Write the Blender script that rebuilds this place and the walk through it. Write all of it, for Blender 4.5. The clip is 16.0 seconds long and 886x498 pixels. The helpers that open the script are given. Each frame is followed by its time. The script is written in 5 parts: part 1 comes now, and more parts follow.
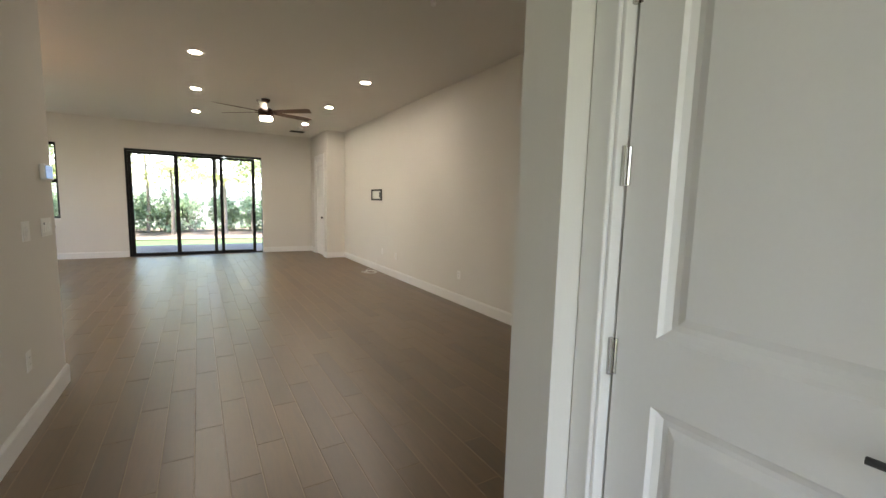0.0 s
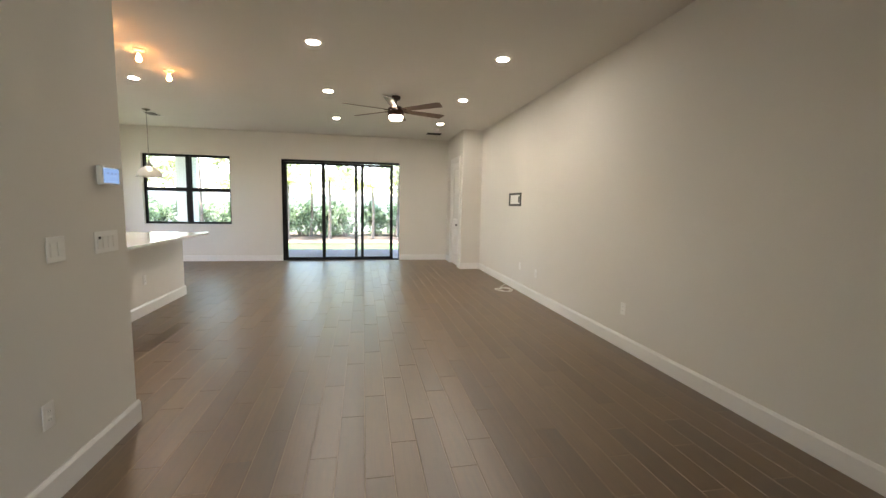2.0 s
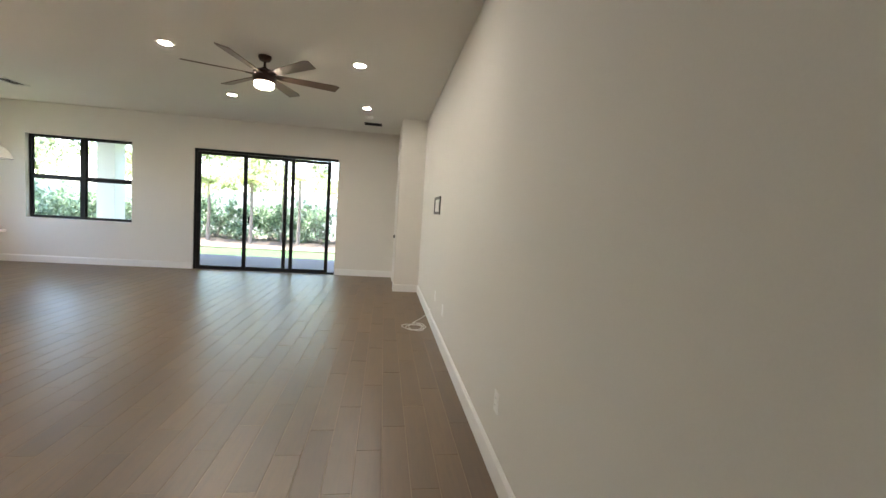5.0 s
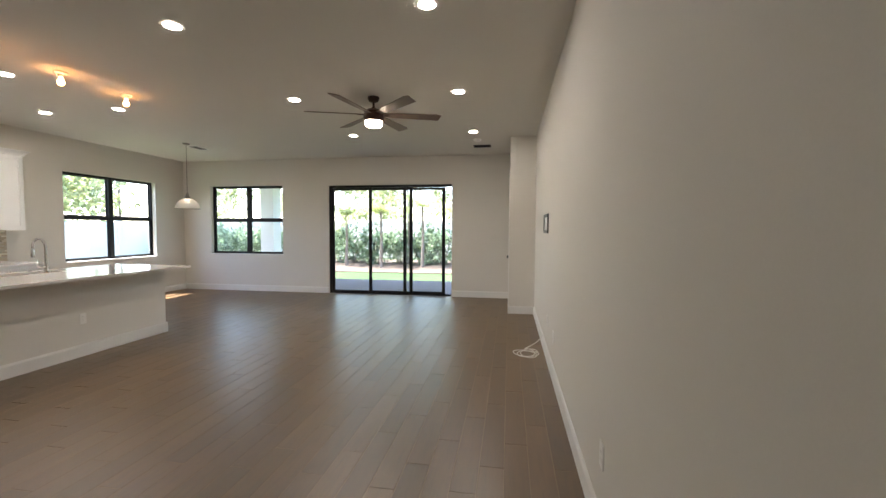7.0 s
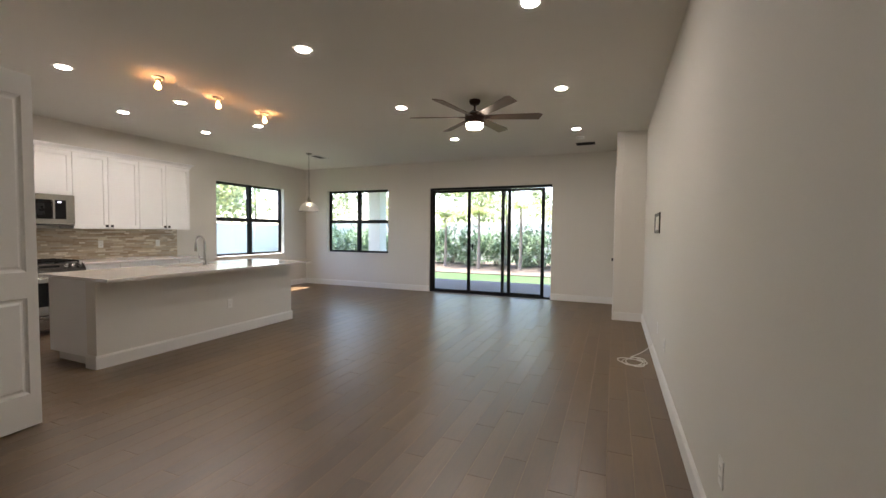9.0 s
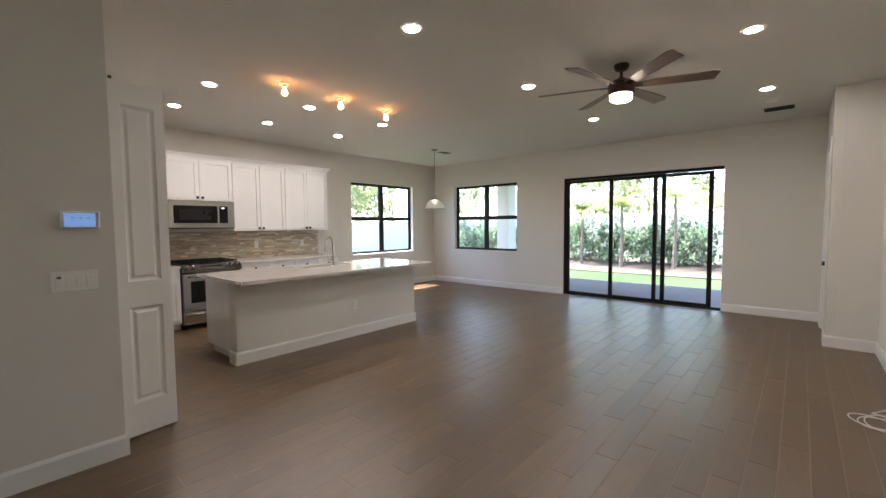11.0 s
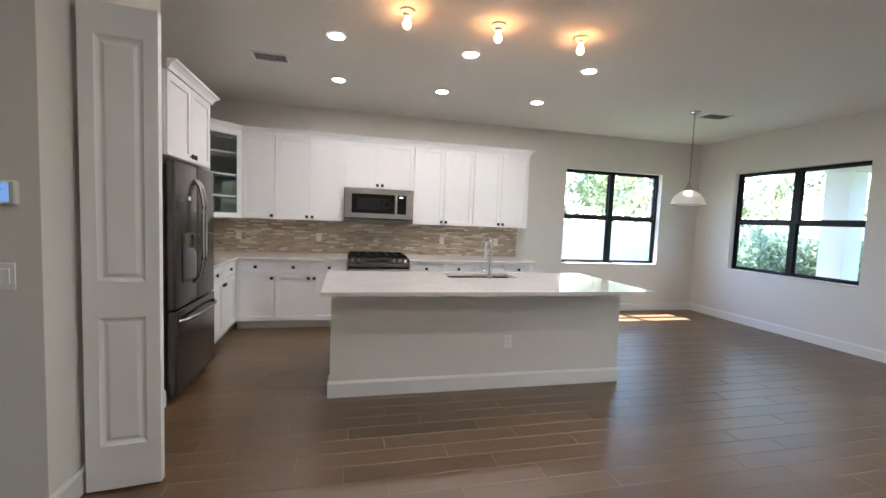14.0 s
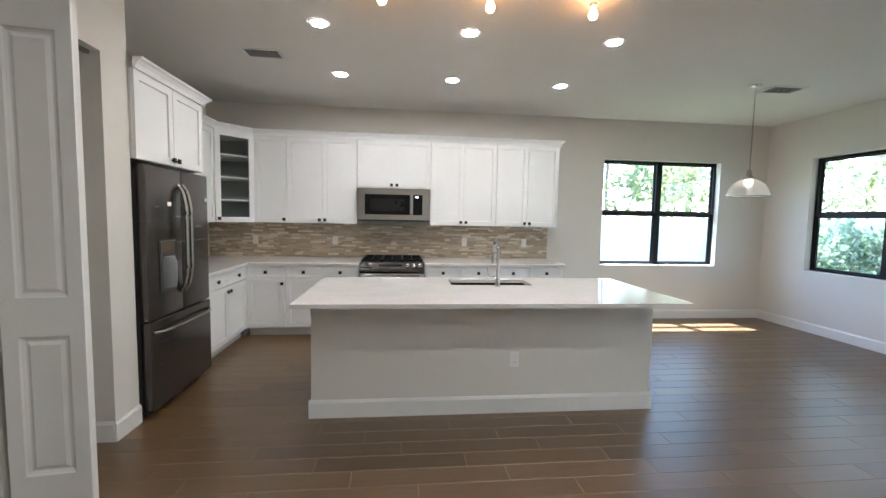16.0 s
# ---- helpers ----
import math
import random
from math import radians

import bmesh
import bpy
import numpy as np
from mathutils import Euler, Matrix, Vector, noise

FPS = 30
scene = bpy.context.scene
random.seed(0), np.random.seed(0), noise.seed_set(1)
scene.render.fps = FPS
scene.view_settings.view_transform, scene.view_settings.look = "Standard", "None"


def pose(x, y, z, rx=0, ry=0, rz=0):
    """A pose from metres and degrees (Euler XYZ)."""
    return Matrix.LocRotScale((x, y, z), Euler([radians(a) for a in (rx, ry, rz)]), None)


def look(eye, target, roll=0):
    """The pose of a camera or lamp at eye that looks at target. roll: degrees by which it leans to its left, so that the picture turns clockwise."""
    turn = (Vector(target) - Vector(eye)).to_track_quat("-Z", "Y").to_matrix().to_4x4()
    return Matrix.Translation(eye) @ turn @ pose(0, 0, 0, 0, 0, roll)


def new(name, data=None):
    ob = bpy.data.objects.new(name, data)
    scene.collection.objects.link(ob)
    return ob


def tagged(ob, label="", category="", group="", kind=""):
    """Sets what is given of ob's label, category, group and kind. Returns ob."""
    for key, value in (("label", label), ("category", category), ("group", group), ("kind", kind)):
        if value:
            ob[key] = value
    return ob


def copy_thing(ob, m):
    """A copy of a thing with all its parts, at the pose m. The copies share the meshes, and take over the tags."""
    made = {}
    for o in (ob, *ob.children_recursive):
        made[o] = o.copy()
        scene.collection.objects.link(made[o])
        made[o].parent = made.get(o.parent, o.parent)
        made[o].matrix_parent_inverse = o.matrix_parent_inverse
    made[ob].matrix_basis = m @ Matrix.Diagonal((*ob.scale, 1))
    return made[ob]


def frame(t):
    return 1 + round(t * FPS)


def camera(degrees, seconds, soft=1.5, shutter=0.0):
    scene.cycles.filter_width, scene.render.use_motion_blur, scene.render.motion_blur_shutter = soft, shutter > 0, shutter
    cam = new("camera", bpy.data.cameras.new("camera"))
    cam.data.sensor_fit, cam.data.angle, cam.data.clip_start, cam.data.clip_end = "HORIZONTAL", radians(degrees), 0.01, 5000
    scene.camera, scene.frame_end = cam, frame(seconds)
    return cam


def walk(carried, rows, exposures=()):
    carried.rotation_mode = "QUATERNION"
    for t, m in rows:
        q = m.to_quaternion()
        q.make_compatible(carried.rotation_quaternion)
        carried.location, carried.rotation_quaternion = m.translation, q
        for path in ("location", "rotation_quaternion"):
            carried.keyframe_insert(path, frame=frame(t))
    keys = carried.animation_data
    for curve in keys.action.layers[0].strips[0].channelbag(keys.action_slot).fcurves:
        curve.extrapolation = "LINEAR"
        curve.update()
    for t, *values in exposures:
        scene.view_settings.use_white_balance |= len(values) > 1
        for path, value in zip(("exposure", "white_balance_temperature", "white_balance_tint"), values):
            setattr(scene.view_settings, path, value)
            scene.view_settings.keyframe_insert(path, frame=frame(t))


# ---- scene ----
cam = camera(94.4, 16.0)
EXPOSURES = [(0.0, 3.72, 6950, 13.5), (1.5, 3.92, 6850, 13.5), (3.5, 3.87, 6550, 11.5), (5.0, 3.82, 6500, 11.5), (7.5, 3.42, 6500, 15.5), (9.0, 3.32, 6500, 16.5), (12.5, 3.57, 6050, 17.5), (16.0, 3.72, 5700, 10.5)]
PATH = [
    (0, (0.561, 0.311, 1.375), (1.58, 2.017, 1.154), 1.5),
    (0.5, (0.719, 0.459, 1.383), (1.366, 2.339, 1.168), 1.9),
    (1, (0.809, 0.704, 1.382), (1.248, 2.643, 1.165), 1.8),
    (1.5, (0.891, 1.03, 1.384), (1.298, 2.977, 1.174), 1.1),
    (2, (1.084, 1.414, 1.385), (1.467, 3.366, 1.174), 1.1),
    (2.5, (1.271, 1.86, 1.389), (1.866, 3.752, 1.134), 1.1),
    (3, (1.548, 2.133, 1.385), (2.562, 3.833, 1.101), 0.7),
    (3.5, (1.936, 2.325, 1.382), (2.935, 4.041, 1.146), 4.7),
    (4, (2.36, 2.526, 1.414), (3.304, 4.279, 1.221), 5.9),
    (4.5, (2.764, 2.673, 1.388), (3.406, 4.557, 1.193), 5.5),
    (5, (2.964, 2.907, 1.381), (3.255, 4.879, 1.222), 3.8),
    (5.2, (3.031, 2.989, 1.401), (3.214, 4.976, 1.261), 3.3),
    (7.5, (3.187, 3.053, 1.432), (2.776, 5.008, 1.342), -0.0),
    (8, (3.179, 3.027, 1.426), (2.655, 4.955, 1.335), 0.1),
    (8.5, (3.179, 3.007, 1.384), (2.538, 4.9, 1.302), 0.4),
    (9, (3.182, 2.99, 1.393), (2.413, 4.834, 1.31), 0.5),
    (9.2, (3.159, 2.994, 1.404), (2.344, 4.818, 1.313), 0.7),
    (11.3, (2.842, 3.73, 1.464), (1.431, 5.143, 1.35), -0.2),
    (11.5, (2.768, 3.827, 1.451), (1.29, 5.169, 1.336), 0.2),
    (12, (2.565, 4.209, 1.451), (0.952, 5.384, 1.323), 1.2),
    (12.5, (2.366, 4.573, 1.444), (0.645, 5.585, 1.322), 1.7),
    (13, (2.186, 4.899, 1.458), (0.373, 5.731, 1.321), 2.2),
    (13.5, (1.944, 5.208, 1.474), (0.056, 5.851, 1.334), 2.3),
    (14, (1.833, 5.476, 1.469), (-0.108, 5.939, 1.329), 2.3),
    (14.5, (1.744, 5.68, 1.482), (-0.229, 5.977, 1.341), 2.0),
    (15, (1.604, 5.811, 1.493), (-0.383, 5.98, 1.349), 1.8),
    (15.5, (1.549, 5.924, 1.501), (-0.44, 6.07, 1.35), 1.4),
    (16, (1.506, 6.02, 1.493), (-0.478, 6.225, 1.343), 1.1),
]
walk(cam, [(t, look(eye, target, roll)) for t, eye, target, roll in PATH], EXPOSURES)

# ---- plan, in metres ----
X_L, X_R, Y_B, CZ = -4.42, 3.62, 11.70, 3.0      # kitchen wall, long wall, garden wall, ceiling
HALL_L, HALL_R, HALL_END, PIER_Y = -0.31, 1.50, 1.275, 4.185
KIT_Y = 3.40                                       # wall behind the refrigerator
HEAD = 2.42
PIER_X, PIER_Y0 = 1.395, 1.10                        # pier between the hall door and the living room
SKY, SUN = 0.15, 4.0
FAN_TURN = 18.0
LED_POWER, FAN_POWER, BULB_POWER, PEND_POWER = 27.0, 6.0, 6.0, 1.3
DAY_DOOR = 1.35                                    # daylight through the open front door, watts

# ---- world, sun, exposure ----
SUN_DIR = Vector((0.37, 0.08, -0.925)).normalized()
world = bpy.data.worlds.new("sky_world")
scene.world = world
world.use_nodes = True
_n = world.node_tree.nodes
_sky = _n.new("ShaderNodeTexSky")
_sky.sky_type = "NISHITA"
_sky.sun_disc = False
_sky.sun_elevation = math.asin(-SUN_DIR.z)
_sky.sun_rotation = math.atan2(-SUN_DIR.x, -SUN_DIR.y)
_sky.air_density, _sky.dust_density = 1.0, 1.0
_n["Background"].inputs["Strength"].default_value = SKY
world.node_tree.links.new(_sky.outputs[0], _n["Background"].inputs["Color"])
_sd = bpy.data.lights.new("sun", "SUN")
_sd.energy, _sd.angle, _sd.color = SUN, radians(0.5), (1.0, 0.95, 0.87)
sun = new("sun", _sd)
sun.matrix_world = look((-8, 6, 20), Vector((-8, 6, 20)) + SUN_DIR)

# sky light entering at the open front door, behind the start of the walk
_ad = bpy.data.lights.new("front_door_daylight", "AREA")
_ad.shape, _ad.size, _ad.size_y, _ad.energy, _ad.color = "RECTANGLE", 0.95, 2.0, DAY_DOOR, (1.0, 0.95, 0.98)
door_light = new("front_door_daylight", _ad)
door_light.matrix_world = look((0.6, -1.84, 1.06), (0.6, 0, 1.06))

# ---- materials ----


def mat_base(name, color, rough=0.5, metal=0.0, spec=None):
    m = bpy.data.materials.new(name)
    m.use_nodes = True
    b = m.node_tree.nodes["Principled BSDF"]
    b.inputs["Base Color"].default_value = (*color, 1)
    b.inputs["Roughness"].default_value = rough
    b.inputs["Metallic"].default_value = metal
    if spec is not None:
        b.inputs["Specular IOR Level"].default_value = spec
    return m, m.node_tree, b


def coords(nt, scale):
    tc = nt.nodes.new("ShaderNodeTexCoord")
    mp = nt.nodes.new("ShaderNodeMapping")
    mp.inputs["Scale"].default_value = scale
    nt.links.new(tc.outputs["Object"], mp.inputs["Vector"])
    return mp.outputs["Vector"]


def noise_node(nt, vec, scale, detail=4.0, rough=0.55):
    n = nt.nodes.new("ShaderNodeTexNoise")
    n.inputs["Scale"].default_value = scale
    n.inputs["Detail"].default_value = detail
    n.inputs["Roughness"].default_value = rough
    nt.links.new(vec, n.inputs["Vector"])
    return n.outputs["Fac"]


def ramp(nt, fac, stops):
    r = nt.nodes.new("ShaderNodeValToRGB")
    el = r.color_ramp.elements
    while len(el) < len(stops):
        el.new(0.5)
    for e, (p, c) in zip(el, stops):
        e.position = p
        e.color = (*c, 1)
    nt.links.new(fac, r.inputs["Fac"])
    return r.outputs["Color"]


def mix(nt, a, b, fac, mode="MIX"):
    m = nt.nodes.new("ShaderNodeMix")
    m.data_type = "RGBA"
    m.blend_type = mode
    for sock, v in ((m.inputs[0], fac), (m.inputs[6], a), (m.inputs[7], b)):
        if isinstance(v, (int, float)):
            sock.default_value = v
        elif isinstance(v, tuple):
            sock.default_value = (*v, 1)
        else:
            nt.links.new(v, sock)
    return m.outputs[2]


def add_bump(nt, b, fac, strength, dist=0.002):
    bp = nt.nodes.new("ShaderNodeBump")
    bp.inputs["Strength"].default_value = strength
    bp.inputs["Distance"].default_value = dist
    nt.links.new(fac, bp.inputs["Height"])
    nt.links.new(bp.outputs[0], b.inputs["Normal"])


def surface(name, color, rough, var=0.06, fine=60.0, coarse=1.5, bump=0.15, metal=0.0, dist=0.002, rough_var=0.08, stretch=(1, 1, 1)):
    """A surface with colour variation at two scales and fine relief."""
    m, nt, b = mat_base(name, color, rough, metal)
    v = coords(nt, stretch)
    a, c = noise_node(nt, v, fine), noise_node(nt, v, coarse, 3)
    lo = tuple(x * (1 - var) for x in color)
    hi = tuple(min(1, x * (1 + var)) for x in color)
    k = mix(nt, ramp(nt, c, [(0.3, lo), (0.7, hi)]), ramp(nt, a, [(0.3, lo), (0.7, hi)]), 0.4)
    nt.links.new(k, b.inputs["Base Color"])
    mr = nt.nodes.new("ShaderNodeMapRange")
    mr.inputs[3].default_value, mr.inputs[4].default_value = max(0, rough - rough_var), min(1, rough + rough_var)
    nt.links.new(c, mr.inputs[0])
    nt.links.new(mr.outputs[0], b.inputs["Roughness"])
    if bump:
        add_bump(nt, b, a, bump, dist)
    return m


def glow(name, color, strength, base=(0.8, 0.8, 0.8)):
    m, nt, b = mat_base(name, base, 0.4)
    b.inputs["Emission Color"].default_value = (*color, 1)
    b.inputs["Emission Strength"].default_value = strength
    return m


WALL = surface("wall_paint", (0.70, 0.675, 0.625), 0.72, 0.025, 140, 0.7, 0.12)
CEIL = surface("ceiling_paint", (0.71, 0.69, 0.64), 0.85, 0.02, 90, 0.6, 0.25)
TRIM = surface("trim_paint", (0.77, 0.76, 0.735), 0.38, 0.02, 50, 1.2, 0.03)
DOORP = surface("door_paint", (0.80, 0.79, 0.77), 0.42, 0.02, 80, 1.0, 0.05)
CAB = surface("cabinet_lacquer", (0.80, 0.80, 0.795), 0.33, 0.015, 40, 1.5, 0.02)
PLASTIC = surface("white_plastic", (0.82, 0.81, 0.78), 0.35, 0.02, 50, 5, 0.0)
ALU = surface("black_aluminium", (0.007, 0.007, 0.008), 0.5, 0.2, 80, 4, 0.05)
ALU.node_tree.nodes["Principled BSDF"].inputs["Specular IOR Level"].default_value = 0.25
BLACK = surface("black_metal_knob", (0.015, 0.013, 0.012), 0.38, 0.2, 90, 9, 0.0)
BRONZE = surface("oiled_bronze", (0.045, 0.022, 0.014), 0.38, 0.25, 60, 8, 0.05, 0.6)
BLADE = surface("fan_blade_wood", (0.12, 0.075, 0.05), 0.42, 0.25, 18, 3, 0.08, stretch=(1, 12, 12))
STEEL = surface("brushed_steel", (0.46, 0.445, 0.42), 0.17, 0.10, 40, 2, 0.0, 1.0, rough_var=0.06, stretch=(1, 1, 30))
DARKSTEEL = surface("dark_slate_steel", (0.105, 0.095, 0.09), 0.24, 0.08, 60, 2, 0.03, 0.85, stretch=(1, 1, 20))
CHROME = surface("chrome", (0.66, 0.66, 0.66), 0.08, 0.03, 40, 5, 0.0, 1.0, rough_var=0.03)
BLACKGLASS = surface("black_glass", (0.005, 0.005, 0.006), 0.08, 0.2, 30, 4, 0.0, rough_var=0.02)
IRON = surface("cast_iron", (0.010, 0.010, 0.010), 0.6, 0.3, 120, 8, 0.3)
DARKGREY = surface("dark_grey_plastic", (0.05, 0.05, 0.05), 0.4, 0.2, 60, 5, 0.05)
MGROUT = surface("mosaic_grout", (0.50, 0.42, 0.32), 0.6, 0.1, 200, 2, 0.3)
GROUT = surface("tile_grout", (0.26, 0.19, 0.125), 0.5, 0.12, 200, 2, 0.3)
CONCRETE = surface("patio_pavers", (0.17, 0.148, 0.158), 0.85, 0.12, 40, 0.9, 0.3)
STUCCO = surface("white_stucco", (0.74, 0.73, 0.71), 0.9, 0.05, 60, 0.6, 0.5, dist=0.004)
MULCH = surface("mulch", (0.10, 0.075, 0.06), 0.95, 0.4, 25, 2, 0.8, dist=0.02)
BARK = surface("bark", (0.22, 0.18, 0.15), 0.9, 0.3, 25, 4, 0.7, dist=0.01, stretch=(1, 1, 0.3))
CABLE = surface("white_cable", (0.78, 0.77, 0.74), 0.5, 0.03, 50, 6, 0.0)
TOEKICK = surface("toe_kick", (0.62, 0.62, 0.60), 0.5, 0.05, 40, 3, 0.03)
OVENSCREEN = surface("perforated_screen", (0.012, 0.012, 0.012), 0.3, 0.3, 200, 6, 0.0)
# near black, paints the shade seen between vent slats; no hollow behind
VENTDARK = surface("vent_gap_shade", (0.03, 0.028, 0.025), 0.8, 0.2, 40, 4, 0.0)
# shade behind the glass door is put into this grey-green colour
CABINSHADE = surface("cabinet_inside_shade", (0.34, 0.38, 0.37), 0.6, 0.04, 40, 3, 0.0)

GREYPLASTIC = surface("grey_plastic", (0.16, 0.16, 0.165), 0.4, 0.06, 60, 5, 0.0)
for _m in (BLACKGLASS, BLACK, OVENSCREEN, IRON, DARKGREY):
    _m.node_tree.nodes["Principled BSDF"].inputs["Specular IOR Level"].default_value = 0.25

# quartz worktop: near white with fine specks
QUARTZ, _nt, _b = mat_base("quartz", (0.78, 0.76, 0.74), 0.09)
_v = coords(_nt, (1, 1, 1))
_k = ramp(_nt, noise_node(_nt, _v, 320, 2), [(0.36, (0.60, 0.57, 0.54)), (0.5, (0.79, 0.77, 0.75)), (0.75, (0.83, 0.82, 0.81))])
_k = mix(_nt, _k, ramp(_nt, noise_node(_nt, _v, 5, 4), [(0.3, (0.93, 0.92, 0.91)), (0.7, (1, 1, 1))]), 1.0, "MULTIPLY")
_nt.links.new(_k, _b.inputs["Base Color"])

# wood-look porcelain planks, each with its own tone and grain
PLANK, _nt, _b = mat_base("plank_tile", (0.2, 0.13, 0.08), 0.33)
_oi = _nt.nodes.new("ShaderNodeObjectInfo")
_geo = _nt.nodes.new("ShaderNodeNewGeometry")
_add = _nt.nodes.new("ShaderNodeMath")
_add.operation = "ADD"
_nt.links.new(_oi.outputs["Random"], _add.inputs[0])
_nt.links.new(_geo.outputs["Random Per Island"], _add.inputs[1])
_fr = _nt.nodes.new("ShaderNodeMath")
_fr.operation = "FRACT"
_nt.links.new(_add.outputs[0], _fr.inputs[0])
_off = _nt.nodes.new("ShaderNodeVectorMath")
_off.operation = "MULTIPLY_ADD"
_tc = _nt.nodes.new("ShaderNodeTexCoord")
_comb = _nt.nodes.new("ShaderNodeCombineXYZ")
for _i in range(3):
    _nt.links.new(_fr.outputs[0], _comb.inputs[_i])
_nt.links.new(_comb.outputs[0], _off.inputs[0])
_off.inputs[1].default_value = (37, 53, 11)
_nt.links.new(_geo.outputs["Position"], _off.inputs[2])
_mp = _nt.nodes.new("ShaderNodeMapping")
_mp.inputs["Scale"].default_value = (14, 1.1, 1)
_nt.links.new(_off.outputs[0], _mp.inputs["Vector"])
_g1 = noise_node(_nt, _mp.outputs[0], 3.2, 7, 0.65)
_mp2 = _nt.nodes.new("ShaderNodeMapping")
_mp2.inputs["Scale"].default_value = (3.0, 0.8, 1)
_nt.links.new(_off.outputs[0], _mp2.inputs["Vector"])
_g2 = noise_node(_nt, _mp2.outputs[0], 2.0, 3)
_tone = ramp(_nt, _fr.outputs[0], [(0.0, (0.103, 0.053, 0.015)), (0.45, (0.127, 0.068, 0.020)), (1.0, (0.152, 0.084, 0.028))])
_grain = ramp(_nt, _g1, [(0.3, (0.72, 0.70, 0.68)), (0.55, (1, 1, 1)), (0.75, (1.0, 1.0, 1.0))])
_k = mix(_nt, _tone, _grain, 0.8, "MULTIPLY")
_k = mix(_nt, _k, ramp(_nt, _g2, [(0.3, (0.80, 0.78, 0.76)), (0.7, (1, 1, 1))]), 0.8, "MULTIPLY")
_nt.links.new(_k, _b.inputs["Base Color"])
_mr = _nt.nodes.new("ShaderNodeMapRange")
_mr.inputs[3].default_value, _mr.inputs[4].default_value = 0.33, 0.42
_b.inputs["Specular IOR Level"].default_value = 1.0
_b.inputs["IOR"].default_value = 1.62
_nt.links.new(_g1, _mr.inputs[0])
_nt.links.new(_mr.outputs[0], _b.inputs["Roughness"])
add_bump(_nt, _b, _g1, 0.04, 0.0015)

# mosaic splashback: mixed beige, brown and grey strips
MOSAIC, _nt, _b = mat_base("mosaic_strip", (0.5, 0.42, 0.32), 0.28)
_geo = _nt.nodes.new("ShaderNodeNewGeometry")
_k = ramp(_nt, _geo.outputs["Random Per Island"], [(0.0, (0.36, 0.265, 0.175)), (0.22, (0.45, 0.35, 0.245)), (0.42, (0.52, 0.42, 0.30)), (0.6, (0.47, 0.41, 0.325)), (0.78, (0.58, 0.485, 0.36)), (0.86, (0.72, 0.64, 0.51)), (1.0, (0.80, 0.73, 0.60))])
_k = mix(_nt, _k, ramp(_nt, noise_node(_nt, coords(_nt, (1, 1, 1)), 45, 4), [(0.3, (0.82, 0.8, 0.78)), (0.7, (1, 1, 1))]), 0.8, "MULTIPLY")
_nt.links.new(_k, _b.inputs["Base Color"])


def leafy(name, dark, light, seed_scale=1.0):
    m, nt, b = mat_base(name, light, 0.55)
    g = nt.nodes.new("ShaderNodeNewGeometry")
    k = ramp(nt, g.outputs["Random Per Island"], [(0.0, dark), (0.6, light), (1.0, tuple(min(1, c * 1.5) for c in light))])
    nt.links.new(k, b.inputs["Base Color"])
    tr = nt.nodes.new("ShaderNodeBsdfTranslucent")
    nt.links.new(k, tr.inputs[0])
    mx = nt.nodes.new("ShaderNodeMixShader")
    mx.inputs[0].default_value = 0.45
    nt.links.new(b.outputs[0], mx.inputs[1])
    nt.links.new(tr.outputs[0], mx.inputs[2])
    nt.links.new(mx.outputs[0], nt.nodes["Material Output"].inputs[0])
    return m


LEAF = leafy("hedge_leaf", (0.13, 0.19, 0.12), (0.25, 0.34, 0.22))
LEAF2 = leafy("tree_leaf", (0.15, 0.19, 0.09), (0.34, 0.37, 0.18))
PALMLEAF = leafy("palm_leaf", (0.13, 0.18, 0.06), (0.30, 0.35, 0.13))
GRASS, _nt, _b = mat_base("lawn", (0.13, 0.2, 0.05), 0.9)
_v = coords(_nt, (1, 1, 1))
_k = mix(_nt, ramp(_nt, noise_node(_nt, _v, 60, 5), [(0.3, (0.016, 0.050, 0.010)), (0.7, (0.04, 0.09, 0.022))]), ramp(_nt, noise_node(_nt, _v, 0.5, 4), [(0.35, (0.022, 0.07, 0.015)), (0.65, (0.05, 0.085, 0.028))]), 0.5)
_nt.links.new(_k, _b.inputs["Base Color"])
add_bump(_nt, _b, noise_node(_nt, _v, 120, 3), 0.8, 0.02)

GLASS = bpy.data.materials.new("clear_glass")
GLASS.use_nodes = True
_nt = GLASS.node_tree
_nt.nodes.remove(_nt.nodes["Principled BSDF"])
_t, _g, _mx = _nt.nodes.new("ShaderNodeBsdfTransparent"), _nt.nodes.new("ShaderNodeBsdfGlossy"), _nt.nodes.new("ShaderNodeMixShader")
_t.inputs[0].default_value = (0.96, 0.97, 0.965, 1)
_g.inputs["Roughness"].default_value = 0.01
_lw = _nt.nodes.new("ShaderNodeLayerWeight")
_lw.inputs[0].default_value = 0.5
_pw = _nt.nodes.new("ShaderNodeMath")
_pw.operation = "POWER"
_pw.inputs[1].default_value = 5.0
_nt.links.new(_lw.outputs["Facing"], _pw.inputs[0])
_fz = _nt.nodes.new("ShaderNodeMapRange")
_fz.inputs[3].default_value, _fz.inputs[4].default_value = 0.035, 0.8
_nt.links.new(_pw.outputs[0], _fz.inputs[0])
_nt.links.new(_fz.outputs[0], _mx.inputs[0])
_nt.links.new(_t.outputs[0], _mx.inputs[1])
_nt.links.new(_g.outputs[0], _mx.inputs[2])
_nt.links.new(_mx.outputs[0], _nt.nodes["Material Output"].inputs[0])

